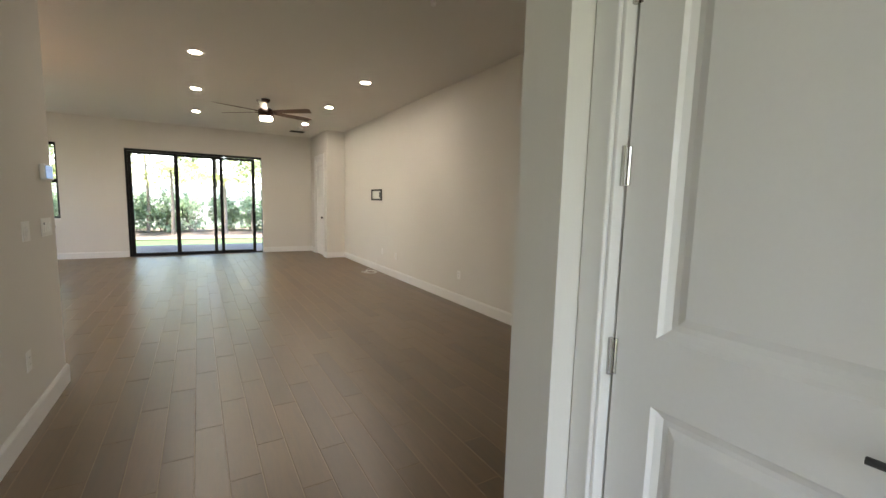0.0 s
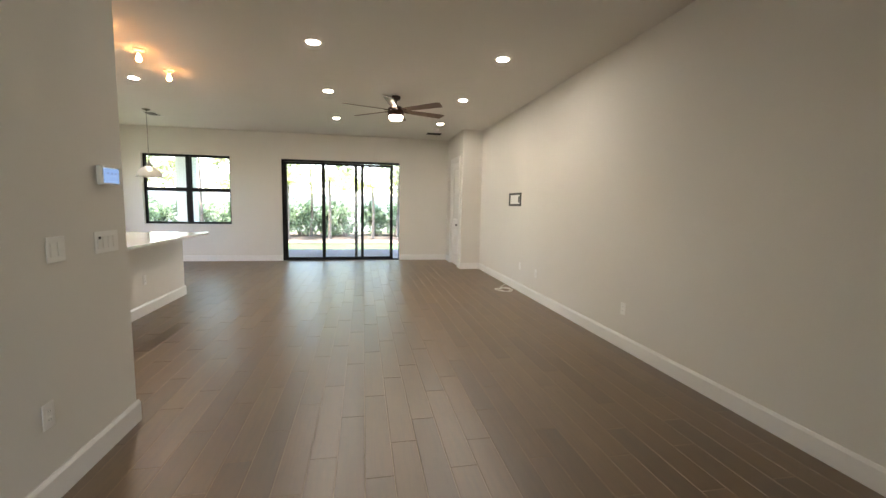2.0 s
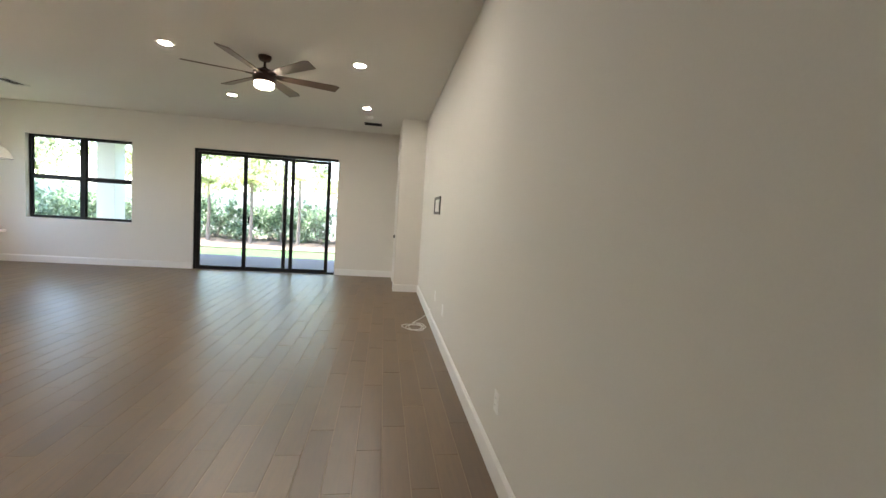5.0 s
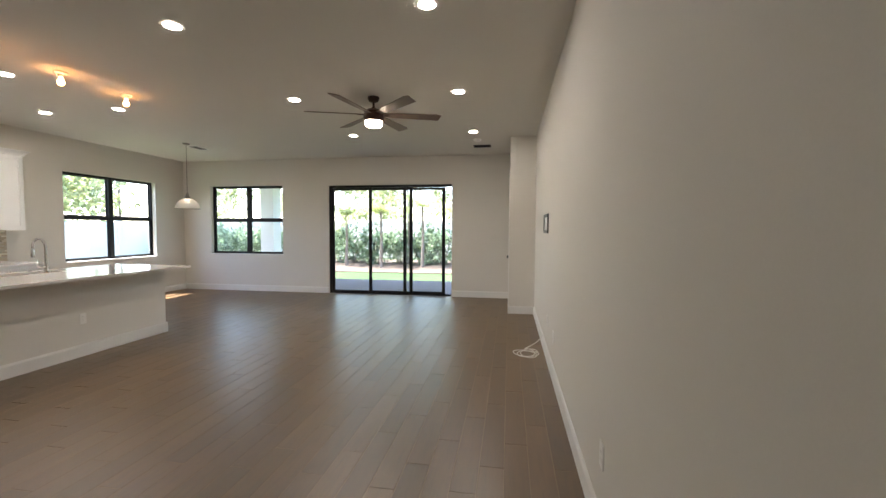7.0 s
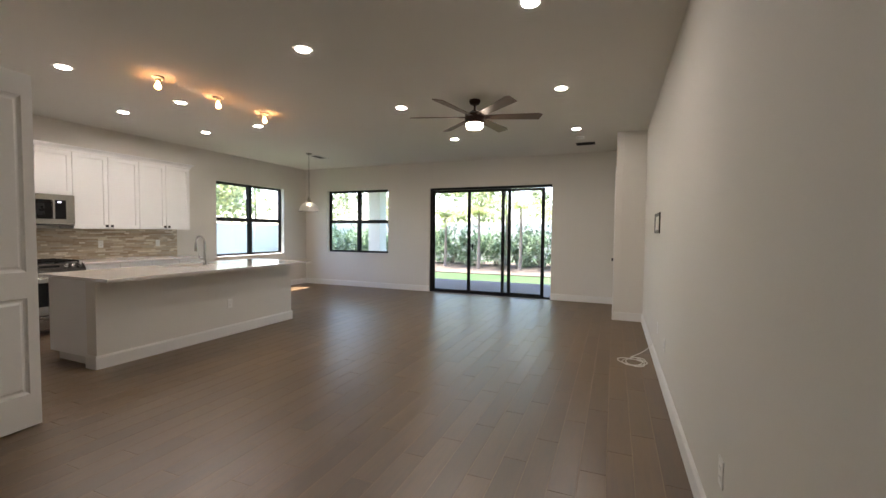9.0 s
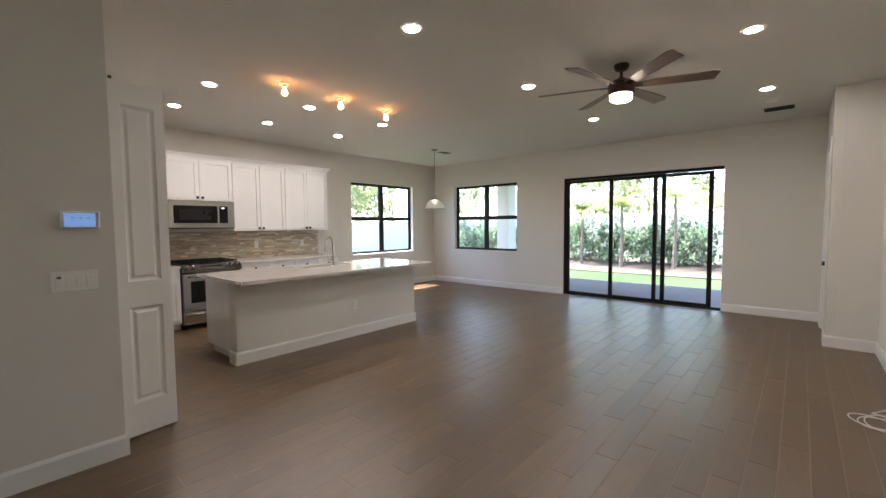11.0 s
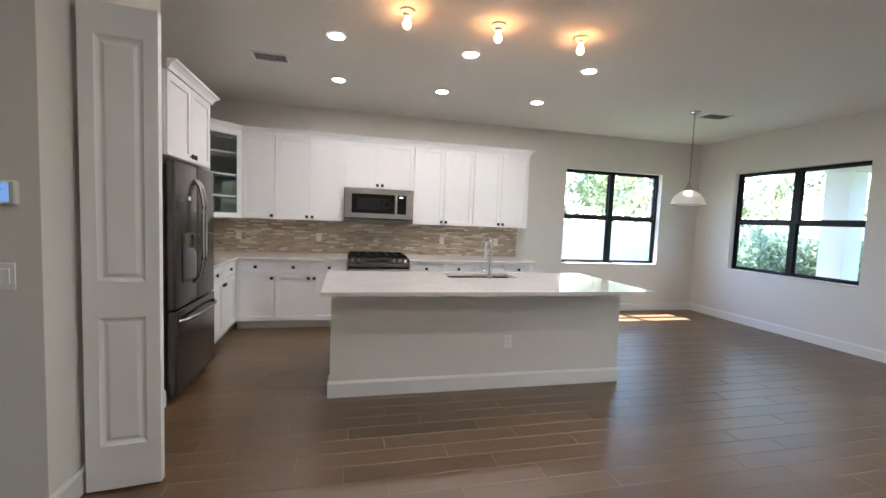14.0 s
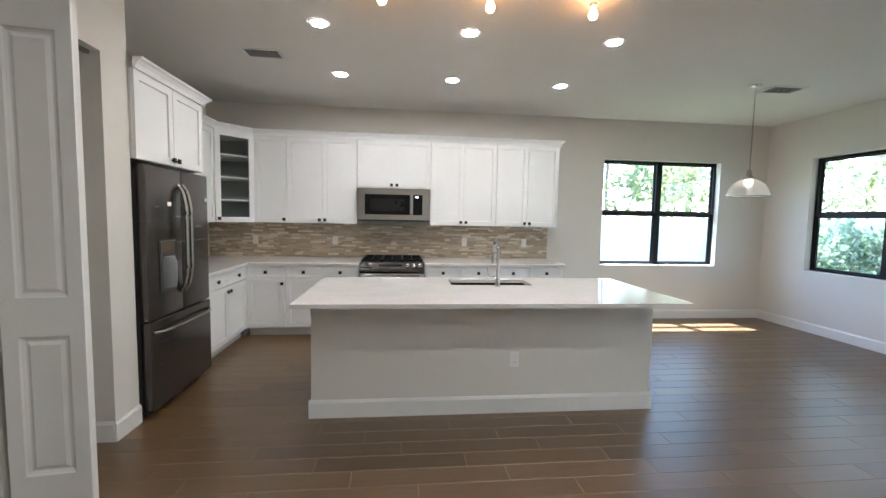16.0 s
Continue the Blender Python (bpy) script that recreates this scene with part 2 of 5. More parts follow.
LED = glow("led_disc", (1.0, 0.93, 0.82), LED_POWER)
FANGLOW = glow("fan_light", (1.0, 0.86, 0.66), FAN_POWER)
BULBGLOW = glow("warm_bulb", (1.0, 0.44, 0.14), BULB_POWER)
PENDGLOW = glow("pendant_bulb", (1.0, 0.85, 0.65), PEND_POWER)
SCREEN = glow("screen_glow", (0.24, 0.42, 0.78), 0.065, (0.05, 0.08, 0.15))
SCREENINK = glow("screen_icon", (0.10, 0.16, 0.35), 0.1, (0.03, 0.04, 0.08))
CLOCKGLOW = glow("clock_glow", (0.8, 0.9, 1.0), 0.6)
OPAL, _nt, _b = mat_base("ribbed_glass_shade", (0.86, 0.85, 0.82), 0.15)
_b.inputs["Transmission Weight"].default_value = 0.3
_b.inputs["IOR"].default_value = 1.3
_b.inputs["Roughness"].default_value = 0.35

# ---- mesh helpers ----
BASE = {}


def frame_m(origin, u, w):
    """Local axes u (along), v (up) and w (outward) as a matrix."""
    u, w = Vector(u).normalized(), Vector(w).normalized()
    v = w.cross(u)
    m = Matrix((u, v, w)).transposed().to_4x4()
    m.translation = origin
    return m


def box(bm, a, b, m=None, bevel=0.0, seg=1):
    lo = [min(p, q) for p, q in zip(a, b)]
    hi = [max(p, q) for p, q in zip(a, b)]
    r = bmesh.ops.create_cube(bm, size=1)
    vs = r["verts"]
    for v in vs:
        v.co = Vector([lo[i] + (v.co[i] + 0.5) * (hi[i] - lo[i]) for i in range(3)])
    if bevel:
        es = list({e for v in vs for e in v.link_edges})
        vs = list({v for f in bmesh.ops.bevel(bm, geom=es, offset=bevel, segments=seg, affect="EDGES", profile=0.5)["faces"] for v in f.verts} | {v for v in vs if v.is_valid})
    if m is not None:
        for v in vs:
            v.co = m @ v.co
    return vs


def lathe(bm, profile, m=None, n=32, caps=True):
    """Turns (radius, height) points round the local z axis."""
    rings = []
    for r, z in profile:
        rings.append([bm.verts.new((r * math.cos(2 * math.pi * i / n), r * math.sin(2 * math.pi * i / n), z)) for i in range(n)])
    for a, b in zip(rings, rings[1:]):
        for i in range(n):
            bm.faces.new((a[i], a[(i + 1) % n], b[(i + 1) % n], b[i]))
    if caps:
        bm.faces.new(list(reversed(rings[0])))
        bm.faces.new(rings[-1])
    if m is not None:
        for ring in rings:
            for v in ring:
                v.co = m @ v.co


def tube(bm, pts, r, n=10, caps=True):
    """A round bar along points."""
    pts = [Vector(p) for p in pts]
    rings = []
    up = Vector((0.013, 0.021, 1)).normalized()
    for i, p in enumerate(pts):
        d = (pts[min(i + 1, len(pts) - 1)] - pts[max(i - 1, 0)]).normalized()
        s = d.cross(up)
        if s.length < 0.05:
            s = d.cross(Vector((1, 0.02, 0)))
        s.normalize()
        t = s.cross(d)
        rr = r[i] if isinstance(r, (list, tuple)) else r
        rings.append([bm.verts.new(p + rr * (math.cos(2 * math.pi * k / n) * s + math.sin(2 * math.pi * k / n) * t)) for k in range(n)])
    for a, b in zip(rings, rings[1:]):
        for k in range(n):
            bm.faces.new((a[k], a[(k + 1) % n], b[(k + 1) % n], b[k]))
    if caps:
        bm.faces.new(list(reversed(rings[0])))
        bm.faces.new(rings[-1])


def panelled(bm, m, w, h, t, cols, rows, steps):
    """A board w x h x t whose front (w axis = t) has sunk or raised panels. cols, rows: edges of the panels;
    steps: (inset, depth) rings from the panel's edge to its middle."""
    us = [0, *cols, w]
    vs = [0, *rows, h]

    def quad(pts):
        bm.faces.new([bm.verts.new(m @ Vector(p)) for p in pts])

    for i in range(len(us) - 1):
        for j in range(len(vs) - 1):
            a, b, c, d = us[i], us[i + 1], vs[j], vs[j + 1]
            if i % 2 and j % 2:
                k0, z0 = 0.0, t
                for k1, dz in steps:
                    z1 = t + dz
                    o = [(a + k0, c + k0), (b - k0, c + k0), (b - k0, d - k0), (a + k0, d - k0)]
                    q = [(a + k1, c + k1), (b - k1, c + k1), (b - k1, d - k1), (a + k1, d - k1)]
                    for e in range(4):
                        f = (e + 1) % 4
                        quad([(*o[e], z0), (*o[f], z0), (*q[f], z1), (*q[e], z1)])
                    k0, z0 = k1, z1
                quad([(a + k0, c + k0, z0), (b - k0, c + k0, z0), (b - k0, d - k0, z0), (a + k0, d - k0, z0)])
            else:
                quad([(a, c, t), (b, c, t), (b, d, t), (a, d, t)])
    for p in ([(0, 0, 0), (0, 0, t), (0, h, t), (0, h, 0)], [(w, 0, 0), (w, h, 0), (w, h, t), (w, 0, t)], [(0, 0, 0), (w, 0, 0), (w, 0, t), (0, 0, t)], [(0, h, 0), (0, h, t), (w, h, t), (w, h, 0)], [(0, 0, 0), (0, h, 0), (w, h, 0), (w, 0, 0)]):
        quad(p)


def link(name, bm, material, parent=None, smooth=False):
    me = bpy.data.meshes.new(name)
    base = BASE.get(parent.name, Vector((0, 0, 0))) if parent is not None else Vector((0, 0, 0))
    if base.length:
        bmesh.ops.translate(bm, verts=bm.verts, vec=-base)
    if smooth:
        for f in bm.faces:
            f.smooth = True
        for e in bm.edges:
            if len(e.link_faces) == 2 and e.calc_face_angle(0) > 0.6:
                e.smooth = False
    bm.to_mesh(me)
    bm.free()
    me.materials.append(material)
    ob = new(name, me)
    if parent is not None:
        ob.parent = parent
        BASE[ob.name] = base
    return ob


def part(name, bm, material, parent, label="", smooth=False):
    ob = link(name, bm, material, parent, smooth)
    return tagged(ob, label=label) if label else ob


def thing(name, base, label, category, group="", kind=""):
    e = new(name)
    e.empty_display_size = 0.1
    e.location = base
    BASE[e.name] = Vector(base)
    return tagged(e, label, category, group, kind)


def boxes(*specs, bevel=0.0, m=None):
    bm = bmesh.new()
    for a, b in specs:
        box(bm, a, b, m, bevel)
    return bm


def structure(name, bm, material, label, category):
    return tagged(link(name, bm, material), label, category, kind="structure")


# ---- structure ----
T = 0.2


def wall_with_holes(name, axis, at, thick, lo, hi, z0, z1, holes, label, material=WALL):
    """A wall along x (axis 'x', plane y = at) or along y; holes are (a, b, z0, z1). thick is signed."""
    cuts = sorted({lo, hi, *[h[0] for h in holes], *[h[1] for h in holes]})
    bm = bmesh.new()

    def blk(a, b, c, d):
        if b - a > 1e-4 and d - c > 1e-4:
            if axis == "x":
                box(bm, (a, at, c), (b, at + thick, d))
            else:
                box(bm, (at, a, c), (at + thick, b, d))

    for a, b in zip(cuts, cuts[1:]):
        mid = (a + b) / 2
        here = sorted([(h[2], h[3]) for h in holes if h[0] < mid < h[1]])
        z = z0
        for c, d in here:
            blk(a, b, z, c)
            z = d
        blk(a, b, z, z1)
    return structure(name, bm, material, label, "wall")


W1 = (9.03, 10.91, 0.83, HEAD)
W2 = (-3.72, -1.90, 0.85, HEAD)
SL = (-0.79, 1.98, 0.0, 2.40)
wall_with_holes("wall_garden", "x", Y_B, T, X_L - T, X_R + T, -0.15, CZ + 0.2, [W2, SL], "cream painted wall with a window and wide sliding door")
wall_with_holes("wall_kitchen", "y", X_L, -T, KIT_Y - 0.15, Y_B, -0.15, CZ + 0.2, [W1], "cream painted wall behind the kitchen cabinets")
wall_with_holes("wall_long", "y", X_R, T, HALL_END - 0.12, Y_B, -0.15, CZ + 0.2, [], "long plain cream painted living room wall")
wall_with_holes("wall_hall_left", "y", HALL_L, -0.24, -1.8, PIER_Y, 0, CZ, [], "cream painted hall wall with thermostat and switches")
wall_with_holes("wall_hall_right", "y", HALL_R, 0.12, -1.8, HALL_END, 0, CZ, [(0.283, 1.043, 0, 2.13)], "cream painted hall wall round a white door")
structure("wall_hall_pier", boxes(((PIER_X, PIER_Y0, 0), (HALL_R - 0.0005, HALL_END, CZ))), WALL, "cream painted pier beside the hall door", "wall")
wall_with_holes("wall_entry", "x", -1.8, -0.12, HALL_L - 0.24, HALL_R + 0.12, 0, CZ, [(0.1, 1.1, 0, 2.1)], "plain cream wall closing the entry hall")
wall_with_holes("wall_living_near", "x", HALL_END, -0.12, HALL_R + 0.121, X_R, 0, CZ, [], "plain cream wall beside the entry hall")
wall_with_holes("wall_pantry", "x", PIER_Y, -0.12, -1.52, HALL_L - 0.241, 0, CZ, [(-1.275, -0.60, 0, 2.47)], "cream painted wall round the pantry opening")
wall_with_holes("wall_refrigerator_side", "y", -1.52, 0.12, KIT_Y, PIER_Y - 0.121, 0, CZ, [], "cream painted wall beside the refrigerator")
wall_with_holes("wall_kitchen_side", "x", KIT_Y, -0.15, X_L, HALL_L - 0.241, 0, CZ, [], "cream painted kitchen wall behind the refrigerator")
wall_with_holes("wall_closet", "y", 3.19, 0.10, 10.13, Y_B, 0, CZ, [(10.42, 11.22, 0, 2.41)], "cream painted closet wall with a door")
wall_with_holes("wall_closet_front", "x", 10.13, 0.10, 3.291, X_R, 0, CZ, [], "cream painted closet pier on the long wall")
wall_with_holes("wall_door_closet", "y", HALL_R + 0.75, 0.1, -0.3, HALL_END - 0.121, 0, CZ, [], "plain wall behind the hall door")

structure("ceiling", boxes(((X_L - T, -1.95, CZ + 0.001), (X_R + T, Y_B + T, CZ + 0.2))), CEIL, "cream painted smooth ceiling", "ceiling")
floor = structure("floor", boxes(((X_L, KIT_Y - 0.15, -0.15), (X_R, Y_B, -0.0016)), ((HALL_L - 0.24, -1.92, -0.15), (X_R, KIT_Y - 0.151, -0.0016))), GROUT, "brown wood-look plank tile floor with pale grout", "floor")

# baseboards
BH, BT = 0.135, 0.016


def baseboard(a, b, out):
    """A board along the floor from a to b, standing proud towards out."""
    a, b, out = Vector((*a, 0)), Vector((*b, 0)), Vector((*out, 0))
    prof = [(0, 0.001), (BT, 0.001), (BT, BH - 0.02), (BT * 0.55, BH - 0.006), (BT * 0.35, BH), (0, BH)]
    bm = bmesh.new()
    r0 = [bm.verts.new(a + out * p + Vector((0, 0, z))) for p, z in prof]
    r1 = [bm.verts.new(b + out * p + Vector((0, 0, z))) for p, z in prof]
    n = len(prof)
    for i in range(n):
        bm.faces.new((r0[i], r0[(i + 1) % n], r1[(i + 1) % n], r1[i]))
    bm.faces.new(r0)
    bm.faces.new(list(reversed(r1)))
    bmesh.ops.recalc_face_normals(bm, faces=bm.faces)
    return structure("baseboard", bm, TRIM, "white painted baseboard along the wall", "baseboard")


E_ = 0.001
for a, b, o in (
    ((X_R - E_, HALL_END + 0.02), (X_R - E_, 10.13 - E_), (-1, 0)),
    ((3.19 - BT, 10.13 - E_), (X_R - BT - 0.002, 10.13 - E_), (0, -1)),
    ((3.19 - E_, 10.132), (3.19 - E_, 10.34), (-1, 0)),
    ((3.19 - E_, 11.30), (3.19 - E_, Y_B - E_), (-1, 0)),
    ((SL[1] + 0.001, Y_B - E_), (3.19 - BT - 0.002, Y_B - E_), (0, -1)),
    ((X_L + 0.02, Y_B - E_), (SL[0] - 0.001, Y_B - E_), (0, -1)),
    ((X_L + E_, 8.22), (X_L + E_, Y_B - E_), (1, 0)),
    ((HALL_L + E_, -1.78), (HALL_L + E_, PIER_Y + BT), (1, 0)),
    ((-0.57, PIER_Y + E_), (HALL_L - 0.001, PIER_Y + E_), (0, 1)),
    ((-1.52, PIER_Y + E_), (-1.277 + BT, PIER_Y + E_), (0, 1)),
    ((-1.274, PIER_Y - 0.119), (-1.274, PIER_Y), (1, 0)),
    ((PIER_X - E_, PIER_Y0 - BT), (PIER_X - E_, HALL_END + BT), (-1, 0)),
    ((PIER_X, PIER_Y0 - E_), (HALL_R - 0.02, PIER_Y0 - E_), (0, -1)),
    ((PIER_X, HALL_END + E_), (X_R - 0.02, HALL_END + E_), (0, 1)),
):
    baseboard(a, b, o)

# ---- windows and sliding door ----


def window(name, m, w, h, label):
    """A black two-by-two window; local u along, v up, w towards the room, origin at the lower corner of the opening."""
    th = thing(name, m.translation, label, "window", kind="structure")
    d0, d1 = -0.16, -0.09
    f = 0.035
    part("window_frame", boxes(((0, 0, d0), (f, h, d1)), ((w - f, 0, d0), (w, h, d1)), ((f, 0, d0), (w - f, f, d1)), ((f, h - f, d0), (w - f, h, d1)), bevel=0.003, m=m), ALU, th)
    part("mullion", boxes(((w / 2 - 0.045, f, d0 + 0.002), (w / 2 + 0.045, h - f, d1 + 0.004)), bevel=0.004, m=m), ALU, th)
    for a, b in ((f, w / 2 - 0.045), (w / 2 + 0.045, w - f)):
        part("meeting_rail", boxes(((a, h / 2 - 0.026, d0 + 0.01), (b, h / 2 + 0.026, d1 + 0.006)), bevel=0.004, m=m), ALU, th)
        s = 0.018
        for c, d, k in ((f, h / 2 - 0.026, d1 - 0.02), (h / 2 + 0.026, h - f, d0 + 0.03)):
            part("sash", boxes(((a, c, k - 0.02), (a + s, d, k)), ((b - s, c, k - 0.02), (b, d, k)), ((a + s, c, k - 0.02), (b - s, c + s, k)), ((a + s, d - s, k - 0.02), (b - s, d, k)), m=m), ALU, th)
            g = part("pane", boxes(((a + s, c + s, k - 0.013), (b - s, d - s, k - 0.008)), m=m), GLASS, th)
            g.visible_shadow = False
    part("window_sill", boxes(((0.001, -0.012, -0.088), (w - 0.001, 0.006, 0.012)), bevel=0.004, m=m), TRIM, th, "white painted window sill")
    return th


window("window_1", frame_m((X_L, W1[0], W1[2]), (0, 1, 0), (1, 0, 0)), W1[1] - W1[0], W1[3] - W1[2], "black aluminium window with four panes above white sill")
window("window_2", frame_m((W2[0], Y_B, W2[2]), (1, 0, 0), (0, -1, 0)), W2[1] - W2[0], W2[3] - W2[2], "black aluminium window with four panes facing the patio")

slider = thing("door_1", (0.6, Y_B, 0), "black aluminium sliding glass door, three panels, slightly open", "sliding door", kind="structure")
y0, y1 = Y_B + 0.03, Y_B + 0.15
part("door_frame", boxes(((SL[0], y0, 0), (SL[0] + 0.045, y1, 2.40)), ((SL[0] + 0.045, y0, 2.35), (SL[1] - 0.012, y1, 2.40)), ((SL[1] - 0.012, y0 + 0.07, 0), (SL[1], y1, 2.40)), bevel=0.003), ALU, slider)
part("threshold", boxes(((SL[0] + 0.045, y0, -0.005), (SL[1] - 0.012, y1, 0.018)), ((SL[0] + 0.045, y0 + 0.03, 0.018), (SL[1] - 0.012, y0 + 0.036, 0.03)), ((SL[0] + 0.045, y0 + 0.075, 0.018), (SL[1] - 0.012, y0 + 0.081, 0.03))), ALU, slider)
for a, b, y, hx in ((-0.745, 0.195, Y_B + 0.045, -0.715), (0.11, 1.105, Y_B + 0.082, 0.235), (0.885, 1.82, Y_B + 0.118, 1.79)):
    s = 0.07
    leaf = part("sliding_panel", boxes(((a, y, 0.02), (a + s, y + 0.03, 2.345)), ((b - s, y, 0.02), (b, y + 0.03, 2.345)), ((a + s, y, 0.02), (b - s, y + 0.03, 0.075)), ((a + s, y, 2.29), (b - s, y + 0.03, 2.345)), bevel=0.003), ALU, slider)
    g = part("pane", boxes(((a + s, y + 0.012, 0.075), (b - s, y + 0.018, 2.29))), GLASS, leaf)
    g.visible_shadow = False
    bm = boxes(((hx - 0.012, y - 0.028, 0.98), (hx + 0.012, y - 0.001, 1.12)), bevel=0.005)
    part("handle", bm, ALU, leaf, "black pull handle")

# ---- doors ----


def panel_door(bm, m, w, h, t):
    s = 0.115
    panelled(bm, m, w, h, t, [s, w - s], [0.22, 0.86, 1.04, h - 0.13], [(0.010, -0.010), (0.026, -0.018), (0.040, -0.018), (0.062, -0.008)])


hall_door = thing("door_2", (HALL_R + 0.03, 0.66, 0), "white two-panel interior door, closed, in the hall", "door", kind="structure")
bm = bmesh.new()
panel_door(bm, frame_m((HALL_R + 0.075, 1.008, 0.012), (0, -1, 0), (-1, 0, 0)), 0.695, 2.08, 0.035)
leaf = part("door_leaf", bm, DOORP, hall_door)
bm = bmesh.new()
lathe(bm, [(0.027, 0), (0.027, 0.008), (0.011, 0.012), (0.011, 0.045)], frame_m((HALL_R + 0.039, 0.378, 0.975), (0, 1, 0), (-1, 0, 0)), 20)
tube(bm, [(HALL_R - 0.004, 0.378, 0.975), (HALL_R - 0.008, 0.413, 0.975), (HALL_R - 0.006, 0.495, 0.972)], 0.007, 10)
part("door_handle", bm, DARKGREY, leaf, "dark lever handle", True)
for z in (0.30, 0.968, 1.485, 1.94):
    bm = boxes(((HALL_R + 0.0355, 0.999, z - 0.05), (HALL_R + 0.0395, 1.017, z + 0.05)))
    tube(bm, [(HALL_R + 0.028, 1.013, z - 0.052), (HALL_R + 0.028, 1.013, z + 0.052)], 0.0085, 10)
    part("hinge", bm, STEEL, hall_door, "satin metal hinge")
jx0, jx1 = HALL_R, HALL_R + 0.12
part("door_jamb", boxes(((jx0, 1.018, 0), (jx1, 1.043, 2.13)), ((jx0, 0.283, 0), (jx1, 0.308, 2.13)), ((jx0, 0.308, 2.105), (jx1, 1.018, 2.13)), ((HALL_R + 0.08, 0.998, 0), (HALL_R + 0.1, 1.018, 2.105)), bevel=0.002), TRIM, hall_door)
for a, b, z0, z1 in ((1.025, 1.098, 0, 2.215), (0.205, 0.298, 0, 2.215), (0.298, 1.025, 2.14, 2.215)):
    bm = bmesh.new()
    box(bm, (HALL_R - 0.018, a, z0), (HALL_R - 0.001, b, z1), None, 0.005, 2)
    part("casing", bm, TRIM, hall_door, "white door casing")

closet_door = thing("door_3", (3.19, 10.82, 0), "white closet door, closed, with small knob", "door", kind="structure")
bm = bmesh.new()
panel_door(bm, frame_m((3.25, 11.19, 0.012), (0, -1, 0), (-1, 0, 0)), 0.74, 2.36, 0.035)
leaf = part("door_leaf", bm, DOORP, closet_door)
bm = bmesh.new()
lathe(bm, [(0.03, 0), (0.03, 0.006), (0.01, 0.01), (0.01, 0.03), (0.026, 0.04), (0.03, 0.055), (0.018, 0.068)], frame_m((3.215, 10.52, 0.95), (0, 1, 0), (-1, 0, 0)), 20)
part("door_handle", bm, DARKGREY, leaf, "dark round knob", True)
part("door_jamb", boxes(((3.19, 11.195, 0), (3.29, 11.22, 2.41)), ((3.19, 10.42, 0), (3.29, 10.445, 2.41)), ((3.19, 10.445, 2.38), (3.29, 11.195, 2.41))), TRIM, closet_door)
for a, b, z0, z1 in ((11.215, 11.295, 0, 2.485), (10.345, 10.425, 0, 2.485), (10.425, 11.215, 2.405, 2.485)):
    part("casing", boxes(((3.174, a, z0), (3.189, b, z1)), bevel=0.004), TRIM, closet_door)

# folded pantry door
bifold = thing("bifold_door", (-0.56, 4.39, 0), "white two-panel bifold pantry door, folded open", "door")
BF = [(0.007, -0.008), (0.018, -0.015), (0.026, -0.015), (0.042, -0.005)]
for (x0, ya), (x1, yb), flip in (((-0.512, 4.222), (-0.552, 4.545), 1), ((-0.618, 4.20), (-0.592, 4.545), -1)):
    bm = bmesh.new()
    d = Vector((x1 - x0, yb - ya, 0))
    w = Vector((d.y, -d.x, 0)) * flip
    if flip > 0:
        m = frame_m(Vector((x0, ya, 0.012)) - w.normalized() * 0.032, d, w)
    else:
        m = frame_m(Vector((x1, yb, 0.012)) - w.normalized() * 0.032, -d, w)
    L = d.length
    panelled(bm, m, L, 2.43, 0.032, [0.062, L - 0.062], [0.23, 0.90, 1.08, 2.43 - 0.15], BF)
    part("door_leaf", bm, DOORP, bifold)
part("pivot", boxes(((-0.548, 4.235, 2.442), (-0.53, 4.253, 2.468))), DARKGREY, bifold)
tagged(link("bifold_track", boxes(((-1.27, 4.10, 2.445), (-0.61, 4.13, 2.469)), bevel=0.003), STEEL), "metal bifold door track under the pantry head", "track")

# ---- kitchen cabinets ----
SHAKER = [(0.0005, -0.012), (0.002, -0.013)]


def knob(parent, m):
    bm = bmesh.new()
    box(bm, (-0.006, -0.006, 0), (0.006, 0.006, 0.018), m)
    box(bm, (-0.019, -0.019, 0.016), (0.019, 0.019, 0.029), m, 0.003)
    part("knob", bm, BLACK, parent, "small square black knob")


def shaker(parent, m, u0, u1, v0, v1, name="door", knob_at=None, s=0.058, g=0.0035):
    """A framed front on the plane w = 0 of m, 2 cm thick."""
    bm = bmesh.new()
    w, h = u1 - u0 - 2 * g, v1 - v0 - 2 * g
    mm = m @ Matrix.Translation((u0 + g, v0 + g, 0.0005))
    if h < 0.2:
        panelled(bm, mm, w, h, 0.02, [0.03, w - 0.03], [0.03, h - 0.03], [(0.0005, -0.004), (0.002, -0.005)])
    else:
        panelled(bm, mm, w, h, 0.02, [s, w - s], [s, h - s], SHAKER)
    d = part(name, bm, CAB, parent)
    for k in ([knob_at] if isinstance(knob_at, tuple) else knob_at or []):
        knob(d, m @ Matrix.Translation((k[0], k[1], 0.02)))
    return d


